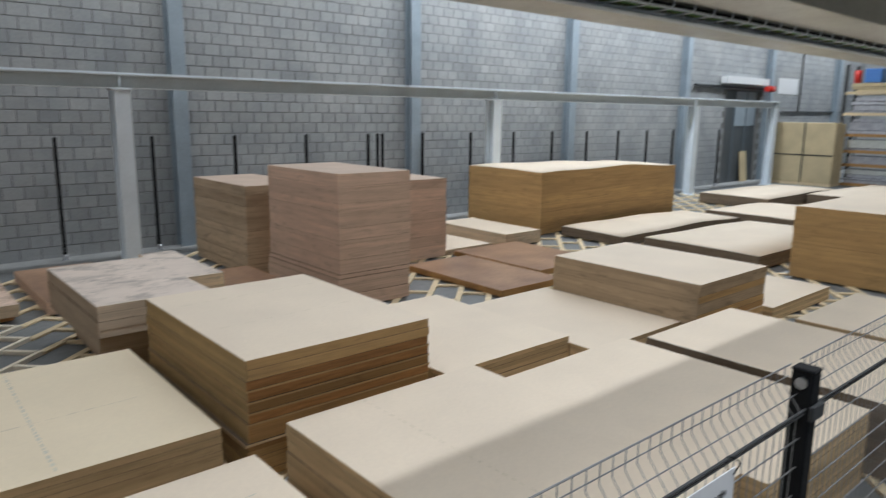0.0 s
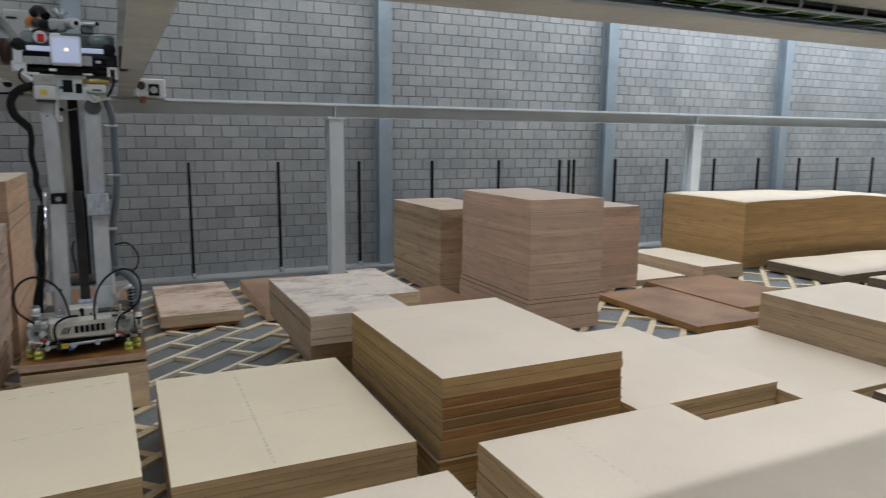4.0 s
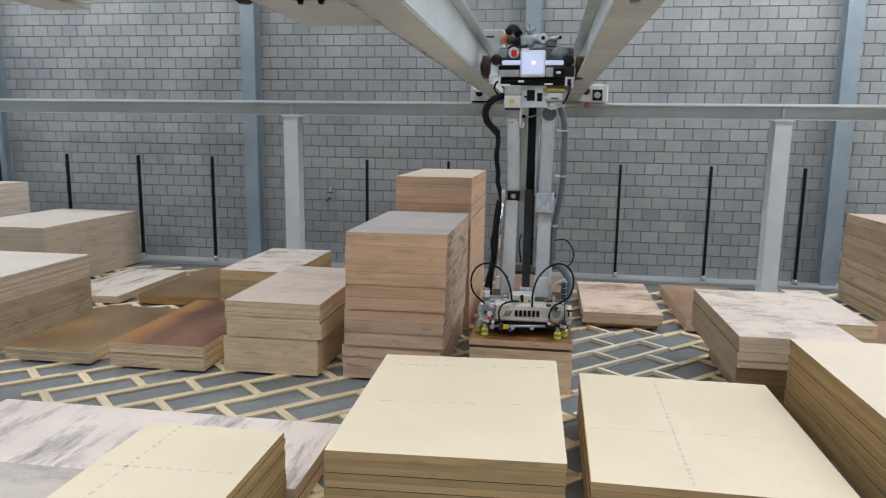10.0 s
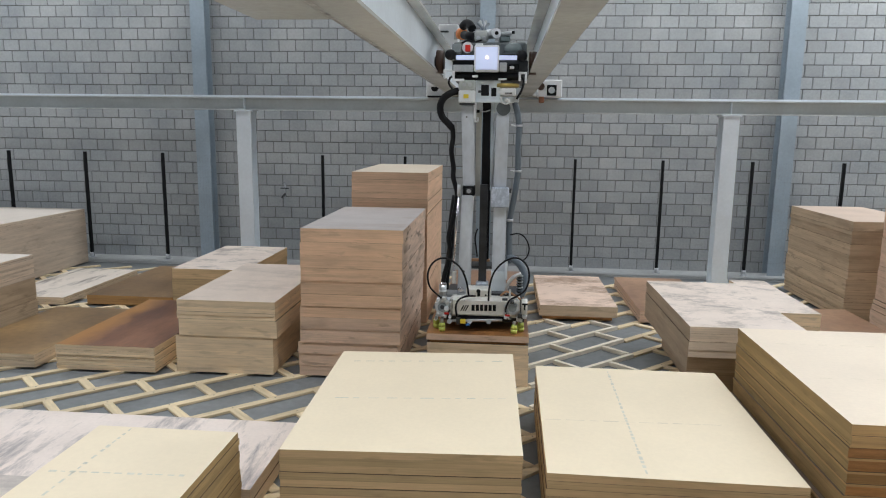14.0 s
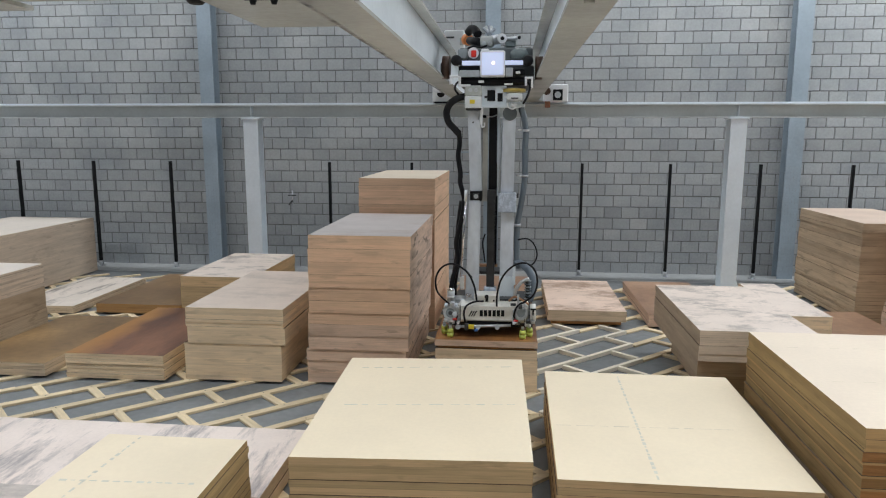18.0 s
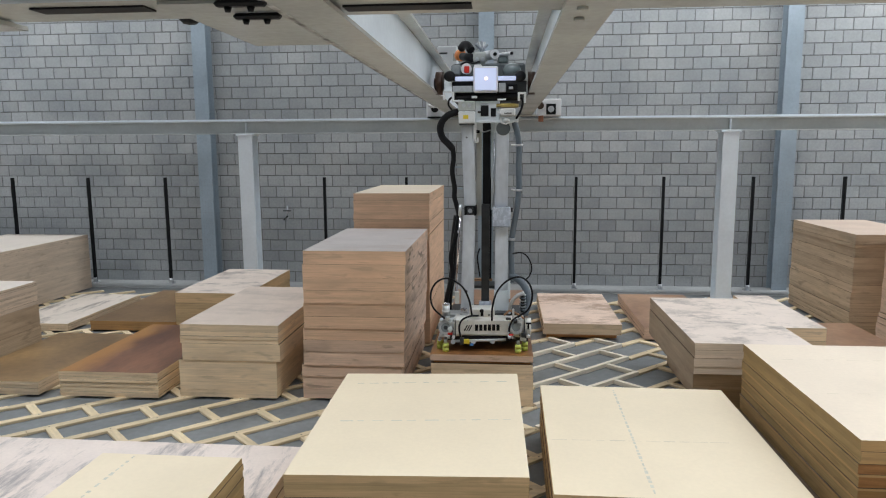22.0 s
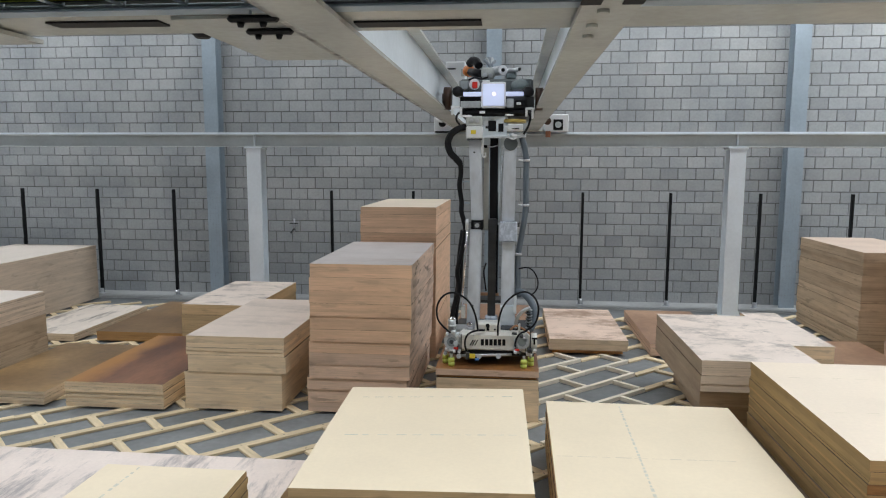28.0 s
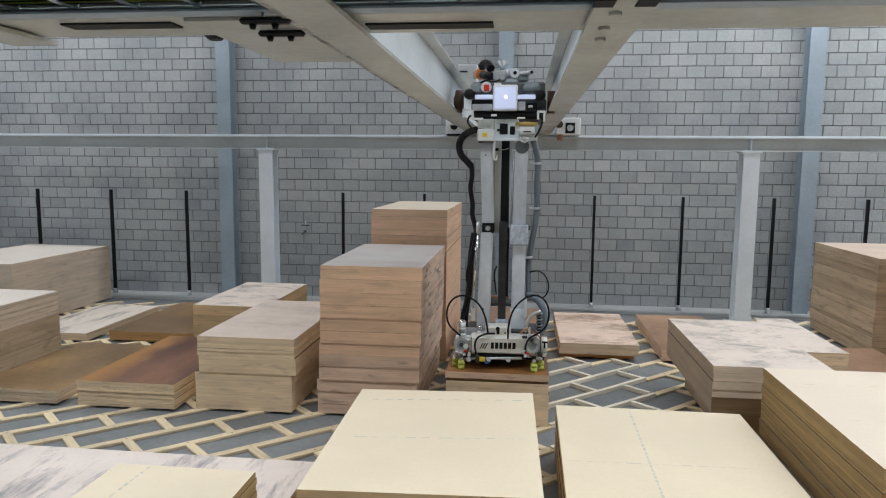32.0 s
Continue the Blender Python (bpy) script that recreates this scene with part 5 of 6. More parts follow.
end_fitting(-0.342, 7.312, 0.787)
end_fitting(0.324, 7.281, 0.732)
end_fitting(-0.304, 7.298, 0.683)
end_fitting(0.385, 7.325, 0.763)
end_fitting(-0.337, 7.243, 0.665)
end_fitting(0.468, 7.242, 0.712)
end_fitting(-0.234, 7.309, 0.776)
end_fitting(0.323, 7.262, 0.867)
end_fitting(-0.211, 7.331, 0.807)
end_fitting(0.505, 7.281, 0.682)
end_fitting(-0.301, 7.333, 0.735)
end_fitting(0.345, 7.336, 0.703)
end_fitting(-0.227, 7.353, 0.835)
end_fitting(0.34, 7.313, 0.794)
end_fitting(-0.218, 7.351, 0.772)
end_fitting(0.428, 7.278, 0.811)
end_fitting(-0.32, 7.258, 0.848)
end_fitting(0.458, 7.259, 0.676)
end_fitting(-0.344, 7.304, 0.645)
end_fitting(0.401, 7.311, 0.818)
end_fitting(-0.227, 7.291, 0.763)
end_fitting(0.334, 7.244, 0.693)
end_fitting(-0.273, 7.256, 0.691)
end_fitting(0.468, 7.316, 0.67)
end_fitting(-0.233, 7.292, 0.835)
end_fitting(0.353, 7.275, 0.7)
end_fitting(-0.287, 7.342, 0.633)
end_fitting(0.513, 7.299, 0.779)
end_fitting(-0.24, 7.275, 0.762)
# end housings on the far runway
eb = part("end_box", box(0.779, 1.154, 11.9, 12.3, 2.986, 3.254, 0.012), M["white"], gantry, "white end housing with a dial")
part("dial_plate", box(0.918, 1.067, 11.885, 11.9, 3.011, 3.175, 0.004), M["black"], eb)
part("dial", cyl((0.993, 11.885, 3.093), (0.991, 11.868, 3.092), 0.05, 14), M["alu"], eb)
part("end_bracket", box(0.797, 0.875, 11.84, 11.9, 2.897, 2.992, 0.004), M["rust"], eb)
part("end_roller", cyl((0.821, 11.89, 3.151), (0.82, 11.86, 3.149), 0.06, 14), M["wheel"], eb)
eb = part("end_box", box(-0.973, -0.667, 11.9, 12.3, 2.979, 3.269, 0.012), M["white"], gantry, "white end housing")
part("end_roller", cyl((-0.837, 11.89, 3.12), (-0.833, 11.85, 3.117), 0.06, 14), M["rubber"], eb)
part("end_hook", tube([(-0.95, 11.86, 3.241), (-0.921, 11.84, 3.17), (-0.832, 11.84, 3.152), (-0.762, 11.86, 3.187)], 0.025, 8), M["white"], eb)
part("end_foot", box(-0.95, -0.663, 11.85, 11.9, 2.968, 2.994), M["black"], eb)
jb = part("junction_box", box(-0.543, -0.299, 9.3, 9.5, 3.433, 3.708, 0.015), M["white"], gantry, "white junction box on the girder")
part("box_slot", box(-0.516, -0.42, 9.293, 9.299, 3.61, 3.63), M["dark_steel"], jb)
part("box_window", box(-0.352, -0.312, 9.293, 9.299, 3.529, 3.615), M["haze"], jb)
part("end_carriage", box(-0.8, 0.95, 12.06, 12.24, 2.992, 3.018), M["steel_beige"], gantry)
part("rail_strip", box(-0.645, -0.612, 3.1, 12.0, 3.03, 3.07), M["rail_worn"], gantry, "worn dark guide rail")

# ---- edge beam of the deck, cable tray, and deck over the walkway ----
edge = thing("edge_beam", "beige painted steel edge beam with black rubber strips", "beam", (0, 0, 0))
bm = bmesh.new()
add_box(bm, -3.4, -2.6, 3.48, 3.72, 3.06, 3.085)
add_box(bm, -2.6, X1, 3.48, 3.87, 3.06, 3.085)
part("bottom_flange", bm, M["steel_beige"], edge)
part("web", box(-3.4, X1, 3.62, 3.7, 3.085, 3.5), M["steel_beige"], edge)
part("lip", box(-3.1, X1, 3.385, 3.479, 3.058, 3.066), M["steel_grey"], edge, "blue-grey lip beside the cable tray")
for x0, x1, y in ((-1.67, -1.18, 3.62), (-0.385, 0.14, 3.71)):
    part("rubber_strip", box(x0, x1, y - 0.052, y + 0.052, 3.052, 3.0598), M["rubber"], edge, "black rubber strip")
for x0, y in ((-0.825, 3.43), (-0.85, 3.685)):
    clip = part("sensor_bar", box(x0, x0 + 0.2, y - 0.022, y + 0.022, 3.015, 3.04, 0.01), M["rubber"], edge, "black sensor bar")
    for dx in (0.05, 0.14):
        part("sensor_tip", cyl((x0 + dx, y, 3.015), (x0 + dx, y, 2.996), 0.016, 10, 0.01), M["rubber"], clip)
    part("sensor_arm", cyl((x0 + 0.09, y, 3.04), (x0 + 0.09, y, 3.06), 0.006, 6), M["galv"], clip)
part("end_plate", box(-1.09, -0.6, 3.5, 4.6, 3.045, 3.058), M["steel_beige"], gantry, "beige end plate under the girder")
dome = thing("dome_sensor", "small dark dome sensor with a red ring under the beam", "sensor", (-1.178, 3.98, 3.098))
part("ring", cyl((0, 0, -0.014), (0, 0, 0), 0.066, 18), M["dark_red"], dome)
part("dome", cyl((0, 0, -0.04), (0, 0, -0.014), 0.03, 18, 0.058), M["rubber"], dome)
part("stem", cyl((0, -0.09, 0.002), (0, 0, 0.002), 0.02, 10), M["dark_steel"], dome)
outrigger = thing("outrigger_beam", "short beige steel beam crossing under the deck edge", "beam", (0, 0, 0))
part("flange", box(-2.15, -1.93, 2.6, 3.92, 3.03, 3.05), M["steel_beige"], outrigger)
part("web", box(-2.05, -2.03, 2.6, 3.92, 3.05, 3.2), M["steel_beige"], outrigger)
for bx, by in ((-2.09, 3.12), (-1.96, 3.12)):
    part("bolt", cyl((bx, by, 3.005), (bx, by, 3.03), 0.025, 8), M["dark_steel"], outrigger)
tray = thing("cable_tray", "grey wire cable tray carrying coloured cables under the deck", "cable tray", (0, 0, 0))
for y, z in ((3.28, 3.1), (3.5, 3.1), (3.275, 3.17), (3.505, 3.17)):
    part("side_wire", cyl((-3.42, y, z), (X1, y, z), 0.008, 6), M["steel_white"], tray)
hoop = mesh_of(tube([(0, 3.275, 3.17), (0, 3.28, 3.115), (0, 3.31, 3.1), (0, 3.47, 3.1), (0, 3.5, 3.115), (0, 3.505, 3.17)], 0.007, 6, 3), "hoop")
for k in range(86):
    ob = part("hoop", hoop, M["steel_white"], tray)
    ob.location.x = -3.36 + 0.26 * k
for y, mname in ((3.31, "black"), (3.335, "rubber"), (3.36, "grey_hose"), (3.39, "green"), (3.415, "black"), (3.44, "lime_cable"), (3.465, "grey_hose")):
    pts = [(-3.42 + k * 1.3, y + 0.008 * math.sin(k * 1.7 + y * 40), 3.122 + 0.004 * math.sin(k)) for k in range(0, 20)]
    part("cable", tube(pts, 0.014, 6, 3), M[mname], tray)
deck = bmesh.new()
add_box(deck, -4.6, X1, -5, 3.6, 3.5, 3.62)
structure("deck", deck, M["steel_beige"], "beige underside of the deck above the walkway", "ceiling")
structure("deck_beam", box(-6.0, X1, 2.75, 3.25, 3.14, 3.5), M["steel_beige"], "broad beige deck beam over the walkway", "beam")

tube_lamp = thing("strip_luminaire", "long white strip luminaire under the deck edge", "light", (0, 0, 0))
part("housing", box(3.4, 5.1, 2.62, 2.72, 3.2, 3.3, 0.006), M["white"], tube_lamp)
part("diffuser", box(3.42, 5.08, 2.63, 2.71, 3.185, 3.2), M["lit"], tube_lamp, "lit opal diffuser")

# ---- cable ladder on the deck post ----
lad = thing("cable_ladder", "galvanised vertical cable ladder full of coloured cables", "cable ladder", (-3.625, 3.6, 0))
for x, r in ((0.075, 0.009), (0.06, 0.004), (-0.075, 0.005), (-0.055, 0.004)):
    pts = [(x, -0.02, 0.02), (x, -0.02, 1.5), (x, -0.02, 2.95), (x + 0.03, -0.06, 3.05), (x + 0.12, -0.09, 3.09), (x + 0.3, -0.1, 3.1)]
    part("ladder_rail", tube(pts, r, 8, 4), M["steel_white"], lad)
for k in range(10):
    z = 0.21 + 0.32 * k
    rung = part("rung", cyl((-0.1, -0.03, z), (0.1, -0.03, z + 0.012), 0.007, 6), M["steel_white"], lad)
    if k < 5:
        part("cable_tie", tube([(-0.1, -0.09, z - 0.03), (-0.03, -0.1, z - 0.015), (0.04, -0.07, z), (0.1, -0.035, z + 0.012)], 0.006, 6), M["white"], rung, "white cable tie")
CABLES = ((-0.025, 0.071, 0.012, "orange"), (-0.045, 0.033, 0.0146, "lightblue"), (-0.055, 0.008, 0.0117, "green"), (-0.075, -0.017, 0.0101, "lime_cable"), (-0.085, -0.047, 0.0246, "white"), (-0.1, -0.087, 0.0269, "pale_blue"), (-0.12, -0.127, 0.0224, "white"), (-0.135, -0.159, 0.0117, "green"), (-0.15, -0.192, 0.0224, "pale_blue"), (-0.175, -0.227, 0.0156, "lime_cable"), (-0.21, -0.267, 0.0224, "pale_blue"), (-0.24, -0.307, 0.014, "orange"), (-0.28, -0.347, 0.0246, "pale_blue"), (-0.32, -0.387, 0.0156, "green"))
for i, (xt, xb, r, mname) in enumerate(CABLES):
    pts = [(xb + (xt - xb) * k / 6 + 0.006 * math.sin(i + k), -0.065 - 0.012 * (i % 2) + 0.006 * math.sin(k * 1.3 + i), 0.02 + k * 0.47) for k in range(7)]
    pts += [(xt + 0.01, -0.09, 3.0), (xt + 0.08, -0.16, 3.1), (xt + 0.3, -0.2 - 0.01 * (i % 5), 3.125)]
    part("cable", tube(pts, r, 8, 4), M[mname], lad)
part("cable_tie", tube([(-0.42, -0.1, 1.55), (-0.22, -0.115, 1.53), (-0.05, -0.1, 1.54), (0.09, -0.06, 1.54)], 0.008, 6), M["black"], lad)

# ---- walkway fence ----
WF_Y, WF_Z = 1.54, 1.637


def fold_wire(x, r=0.0016):
    pts = [(x, 0.0, WF_Z), (x, 0.0, WF_Z - 0.055), (x, -0.055, WF_Z - 0.125), (x, -0.058, WF_Z - 0.14), (x, -0.05, WF_Z - 0.16), (x, -0.045, 0.12)]
    bm = bmesh.new()
    for a, b in zip(pts, pts[1:]):
        add_cyl(bm, a, b, r, 6)
    return bm


for i in range(4):
    fx = 2.75 - 2.5 + 2.5 * i
    wf = thing("walkway_fence", "black steel post and folded wire panel beside the walkway", "fence", (fx, WF_Y, 0), "walkway fence")
    pst = part("post", box(-0.03, 0.03, -0.07, -0.002, 0, WF_Z - 0.02, 0.004), M["black"], wf)
    part("cap", box(-0.033, 0.033, -0.073, 0.001, WF_Z - 0.02, WF_Z - 0.008, 0.004), M["black"], pst)
    part("cap_bolt", cyl((-0.04, -0.036, WF_Z - 0.055), (-0.03, -0.036, WF_Z - 0.055), 0.019, 14), M["galv"], pst)
    part("clamp", box(-0.045, 0.045, -0.086, -0.071, WF_Z - 0.17, WF_Z - 0.12, 0.003), M["dark_steel"], pst)
    me = mesh_of(fold_wire(0), "upright_wire")
    for k in range(48):
        w = part("upright_wire", me, M["fence_wire"], wf)
        w.location = (0.07 + 0.05 * k, 0, 0)
    for y, z, r in ((0, WF_Z, 0.0028), (0.003, WF_Z - 0.04, 0.002), (-0.03, WF_Z - 0.09, 0.002), (-0.058, WF_Z - 0.135, 0.0045), (-0.056, WF_Z - 0.15, 0.004), *((-0.048, 1.4 - 0.1 * k, 0.0025) for k in range(12))):
        part("cross_wire", cyl((0.04, y, z), (2.46, y, z), r, 6), M["wire"] if r > 0.0035 else M["fence_wire"], wf)
sign = thing("fence_sign", "white laminated notice hanging on the walkway fence", "sign", (2.015, WF_Y - 0.075, 1.33))
part("sheet", box(-0.215, 0.215, 0.0, 0.003, -0.15, 0.15), M["paper"], sign)
for x in (-0.2, 0.2):
    part("cable_tie", tube([(x, -0.004, 0.135), (x + 0.01, -0.012, 0.17), (x, 0.02, 0.175), (x - 0.004, 0.01, 0.14)], 0.0022, 6), M["black"], sign)
txt = bpy.data.curves.new("notice_text", "FONT")
txt.body, txt.size, txt.align_x, txt.extrude = "Opdrachten die klaar zijn", 0.033, "CENTER", 0.0004
tob = new("notice_text_curve", txt)
bpy.context.view_layer.update()
tme = bpy.data.meshes.new_from_object(tob)
bpy.data.objects.remove(tob)
tp = part("lettering", tme, M["black"], sign, "dark lettering")
tp.matrix_local = pose(-0.0, -0.002, 0.085, 90, 0, 0)
bm = bmesh.new()
for x0, x1, z0, z1 in ((-0.1, 0.13, 0.035, 0.05), (0.115, 0.13, -0.1, 0.035), (-0.1, -0.085, -0.1, 0.035), (0.01, 0.02, -0.1, 0.035)):
    add_box(bm, x0, x1, -0.0025, -0.0005, z0, z1)
part("picture_frame", bm, M["blue"], sign, "blue outlined drawing")

# ---- machine fence and feed table at the west side ----
SIDE = ((-4.49, 4.32), (-4.68, 5.16), (-4.56, 5.93), (-6.3, 6.12))
for i, (x, y) in enumerate(SIDE):
    f = thing("machine_fence", "black machine fence post with fine wire mesh", "fence", (x, y, 0), "machine fence")
    p = part("post", box(-0.02, 0.02, -0.02, 0.02, 0.01, 1.975, 0.003), M["black"], f)
    part("foot_plate", box(-0.07, 0.07, -0.06, 0.06, 0, 0.012), M["galv"], f)
    for s in (0.05, -0.05):
        part("bolt", cyl((s, -0.035, 0.012), (s, -0.035, 0.035), 0.01, 6), M["galv"], f)
    part("clip", cyl((0, -0.036, 0.28), (0, -0.03, 0.28), 0.014, 8), M["galv"], p)
    if i < 2:
        dx, dy = SIDE[i + 1][0] - x, SIDE[i + 1][1] - y
        ob = part("wire_mesh", fence_mesh(math.hypot(dx, dy) - 0.06, 1.72, 0.02, 0.06, 0.0012), M["mesh_wire"], f)
        ob.matrix_local = Matrix.Translation((0, 0, 0.2)) @ Matrix.Rotation(math.atan2(dy, dx), 4, "Z") @ Matrix.Translation((0.03, 0, 0))
table = thing("feed_table", "blue-grey welded steel feed table frame", "machine table", (0, 0, 0))
part("front_beam", box(-5.04, -4.9, 4.5, 6.0, 1.35, 1.49, 0.004), M["table_paint"], table)
part("top_plate", box(-6.82, -5.06, 4.55, 5.92, 1.42, 1.44, 0.004), M["column_paint"], table)
part("side_rim", box(-6.82, -4.98, 5.92, 6.0, 1.36, 1.505, 0.004), M["table_paint"], table)
part("rear_beam", box(-6.9, -6.82, 4.5, 6.0, 1.35, 1.49, 0.004), M["table_paint"], table)
part("edge_strip", box(-5.05, -4.895, 4.5, 6.0, 1.491, 1.506), M["runway"], table, "bright worn edge strip")
part("round_cover", cyl((-4.899, 4.98, 1.42), (-4.885, 4.98, 1.42), 0.04, 16), M["alu"], table, "round bright cover")
for y in (4.45, 5.29):
    leg = part("leg", box(-4.95, -4.84, y - 0.05, y + 0.05, 0.02, 1.35, 0.004), M["steel_grey"], table)
    part("foot", box(-5.02, -4.76, y - 0.1, y + 0.1, 0.004, 0.02), M["steel_grey"], leg)
    for s in (-4.99, -4.79):
        part("anchor_bolt", cyl((s, y - 0.06, 0.02), (s, y - 0.06, 0.06), 0.014, 6), M["galv"], leg)
part("stretcher", box(-4.93, -4.86, 4.5, 5.24, 0.7, 0.91, 0.004), M["steel_grey"], table)
bm = bmesh.new()
v = [bm.verts.new(p) for p in ((-4.36, 4.42, 0.02), (-4.62, 4.42, 0.02), (-4.62, 4.42, 0.62), (-4.5, 4.42, 0.62), (-4.36, 4.46, 0.02), (-4.62, 4.46, 0.02), (-4.62, 4.46, 0.62), (-4.5, 4.46, 0.62))]
for f in ((0, 1, 2, 3), (7, 6, 5, 4), (0, 3, 7, 4), (3, 2, 6, 7), (2, 1, 5, 6), (1, 0, 4, 5)):
    bm.faces.new([v[k] for k in f])
brace = part("floor_bracket", bm, M["steel_grey"], table)
part("bracket_foot", box(-4.66, -4.26, 4.32, 4.56, 0, 0.02), M["steel_grey"], brace)
for x, y in ((-4.32, 4.38), (-4.45, 4.36), (-4.32, 4.5)):
    part("anchor_bolt", cyl((x, y, 0.02), (x, y, 0.05), 0.025, 8), M["galv"], brace)

# ---- loose batten blocks by the machine fence ----
for x, y, l, a in ((-4.1, 4.6, 0.24, 35), (-4.02, 4.3, 0.34, -28), (-4.08, 4.12, 0.3, 20)):
    blk = part("batten_block", box(-l / 2, l / 2, -0.035, 0.035, 0.0, 0.07, 0.004), M["pine"])
    blk.matrix_world = pose(x, y, 0.001, 0, 0, a)
    tagged(blk, "short pine batten offcut lying on the concrete", "batten", "batten offcuts")

# ---- west stacks ----
stack("waist-high stack of plywood sheets behind the machine fence", -7.15, -5.64, 7.1, 8.9, 0.845, "ashface", "edge_ash", layers=[(0.2, "edge_fawn"), (0.03, "edge_fawn"), (0.2, "edge_fawn"), 0.02, 0.02, 0.02, 0.03, 0.02, 0.03, 0.02, 0.04, 0.02, 0.02])
WEST = stack("broad waist-high pale stack against the wall fence", -8.75, -7.2, 10.05, 12.5, 0.99, "ashface", "edge_ash", layers=[0.82, 0.05, 0.04])
for dx, dz, w in ((-0.35, 0.62, 0.16), (-0.15, 0.86, 0.07), (0.45, 0.3, 0.05), (0.6, 0.75, 0.04), (-0.6, 0.4, 0.05)):
    part("dent", box(dx, dx + w, -1.008, -0.999, dz, dz + 0.018), M["joint"], WEST)
stack("tall broad stack of pale thin sheets", -10.9, -9.15, 8.4, 12.2, 1.5, "ashface", "edge_chalk", thick=0.05)

# ---- doorway and east end ----
door = thing("door_1", "dark grey sliding door behind the crane runway", "door", (0, 0, 0), kind="structure")
part("door_leaf", box(DX0, DX1, WALL_Y + 0.1, WALL_Y + 0.16, 0, DZ), M["dark_door"], door)
for k in range(2):
    part("door_rib", box(DX0 + 0.8 + k * 0.9, DX0 + 0.86 + k * 0.9, WALL_Y + 0.07, WALL_Y + 0.1, 0.05, DZ - 0.05), M["table_paint"], door)
part("door_panel", box(DX0 + 0.9, DX1 - 0.1, WALL_Y + 0.085, WALL_Y + 0.099, 2.1, DZ - 0.06), M["steel_grey"], door, "blue-grey upper door panel")
part("door_rail", box(22.5, DX1 + 0.2, WALL_Y - 0.12, WALL_Y - 0.05, DZ + 0.02, DZ + 0.1), M["dark_steel"], door, "dark sliding door rail")
part("door_header", box(24.3, 27.5, WALL_Y - 0.3, WALL_Y - 0.05, 3.6, 3.85, 0.01), M["white"], door, "white door motor housing")
part("warning_lamp", cyl((27.1, WALL_Y - 0.42, 3.48), (27.6, WALL_Y - 0.42, 3.48), 0.11, 14), M["red"], door, "red warning lamp")
plank = tagged(part("leaning_plank", box(-0.25, 0.25, -0.02, 0.02, 0, 1.15, 0.004), M["card"]), "tan plank leaning in the doorway", "plank")
plank.matrix_world = pose(26.6, WALL_Y - 0.05, 0, -6, 0, 0)
tagged(part("wall_notice", box(28.9, 30.7, WALL_Y - 0.03, WALL_Y - 0.014, 3.35, 3.98, 0.003), M["white"]), "blank white notice board on the block wall", "sign")
bundle = thing("panel_bundle", "upright bundle of kraft wrapped panels with dark straps", "panel bundle", (27.0, 11.35, 0))
part("skid", box(0.0, 0.9, -1.02, 1.05, 0, 0.1), M["pine"], bundle)
for k in range(2):
    part("panel_pack", box(0.01 + 0.45 * k, 0.45 + 0.45 * k, -1.02, 1.07, 0.1, 2.26 - 0.04 * k, 0.02), M["card"], bundle)
part("strap", box(-0.002, 0.006, -1.03, 1.08, 1.08, 1.12), M["dark_steel"], bundle)
part("strap", box(-0.004, 0.004, 0.0, 0.05, 0.1, 2.265), M["dark_steel"], bundle)
LEVELS = (0.12, 0.82, 1.3, 1.88, 2.62, 3.36)
for i in range(3):
    rack = thing("pallet_rack", "steel pallet rack loaded with panels and wrapped goods", "rack", (28.0, 9.25 - i * 2.75, 0), "pallet racks")
    for x in (0.05, 1.05):
        for y in (-1.35, 1.3):
            part("upright", box(x - 0.04, x + 0.04, y - 0.05, y + 0.05, 0, 4.3), M["dark_steel"], rack)
    rr = random.Random(i * 10 + 3)
    for lv, z in enumerate(LEVELS):
        for x in (0.0, 1.05):
            part("beam", box(x - 0.03, x + 0.03, -1.3, 1.25, z - 0.1, z), M["pine" if lv > 3 else "edge_umber"], rack, "timber shelf beam")
        room = (LEVELS[lv + 1] - z - 0.2) if lv < 5 else 0.3
        h, n = 0.0, 0
        while h < room - 0.05 and n < 5:
            t = min(rr.choice((0.08, 0.12, 0.2, 0.3)), room - h)
            kind = rr.choice(("film", "film", "film", "haze", "film")) if lv < 5 else "card"
            part("panel_load", box(0.03 + rr.uniform(0, 0.06), 1.0, -1.2 + rr.uniform(0, 0.25), 1.2 - rr.uniform(0, 0.3), z + h + 0.001, z + h + t - 0.012, 0.008), M[kind], rack)
            h, n = h + t, n + 1
    part("blue_crate", box(0.1, 0.6, 0.2, 0.75, 3.665, 4.15, 0.02), M["blue"], rack)
    part("red_canister", cyl((0.3, 1.02, 3.665), (0.3, 1.02, 4.1), 0.12, 14), M["red"], rack)
    part("carton", box(0.2, 0.9, -1.0, -0.05, 3.665, 4.3, 0.01), M["card"], rack)
conduit = thing("wall_conduit", "thin grey conduit on the block wall", "conduit")
part("pipe", tube([(29.3, 13.3, 2.66), (35.8, 13.3, 2.7)], 0.03), M["dark_steel"], conduit)
part("pipe", tube([(30.9, 13.3, 2.7), (30.9, 13.3, 5.2)], 0.03), M["dark_steel"], conduit)

# ---- wall valve ----
valve = thing("wall_valve", "small brass and steel tap on the block wall", "valve", (-3.76, WALL_Y - 0.02, 1.3))
part("pipe", cyl((0, -0.02, -0.1), (0, -0.02, 0.15), 0.014), M["galv"], valve)
part("handle", box(-0.08, 0.08, -0.06, -0.045, 0.05, 0.07, 0.004), M["dark_steel"], valve)
part("spout", tube([(0, -0.02, -0.05), (0, -0.09, -0.05), (-0.05, -0.1, -0.11)], 0.014), M["dark_steel"], valve)


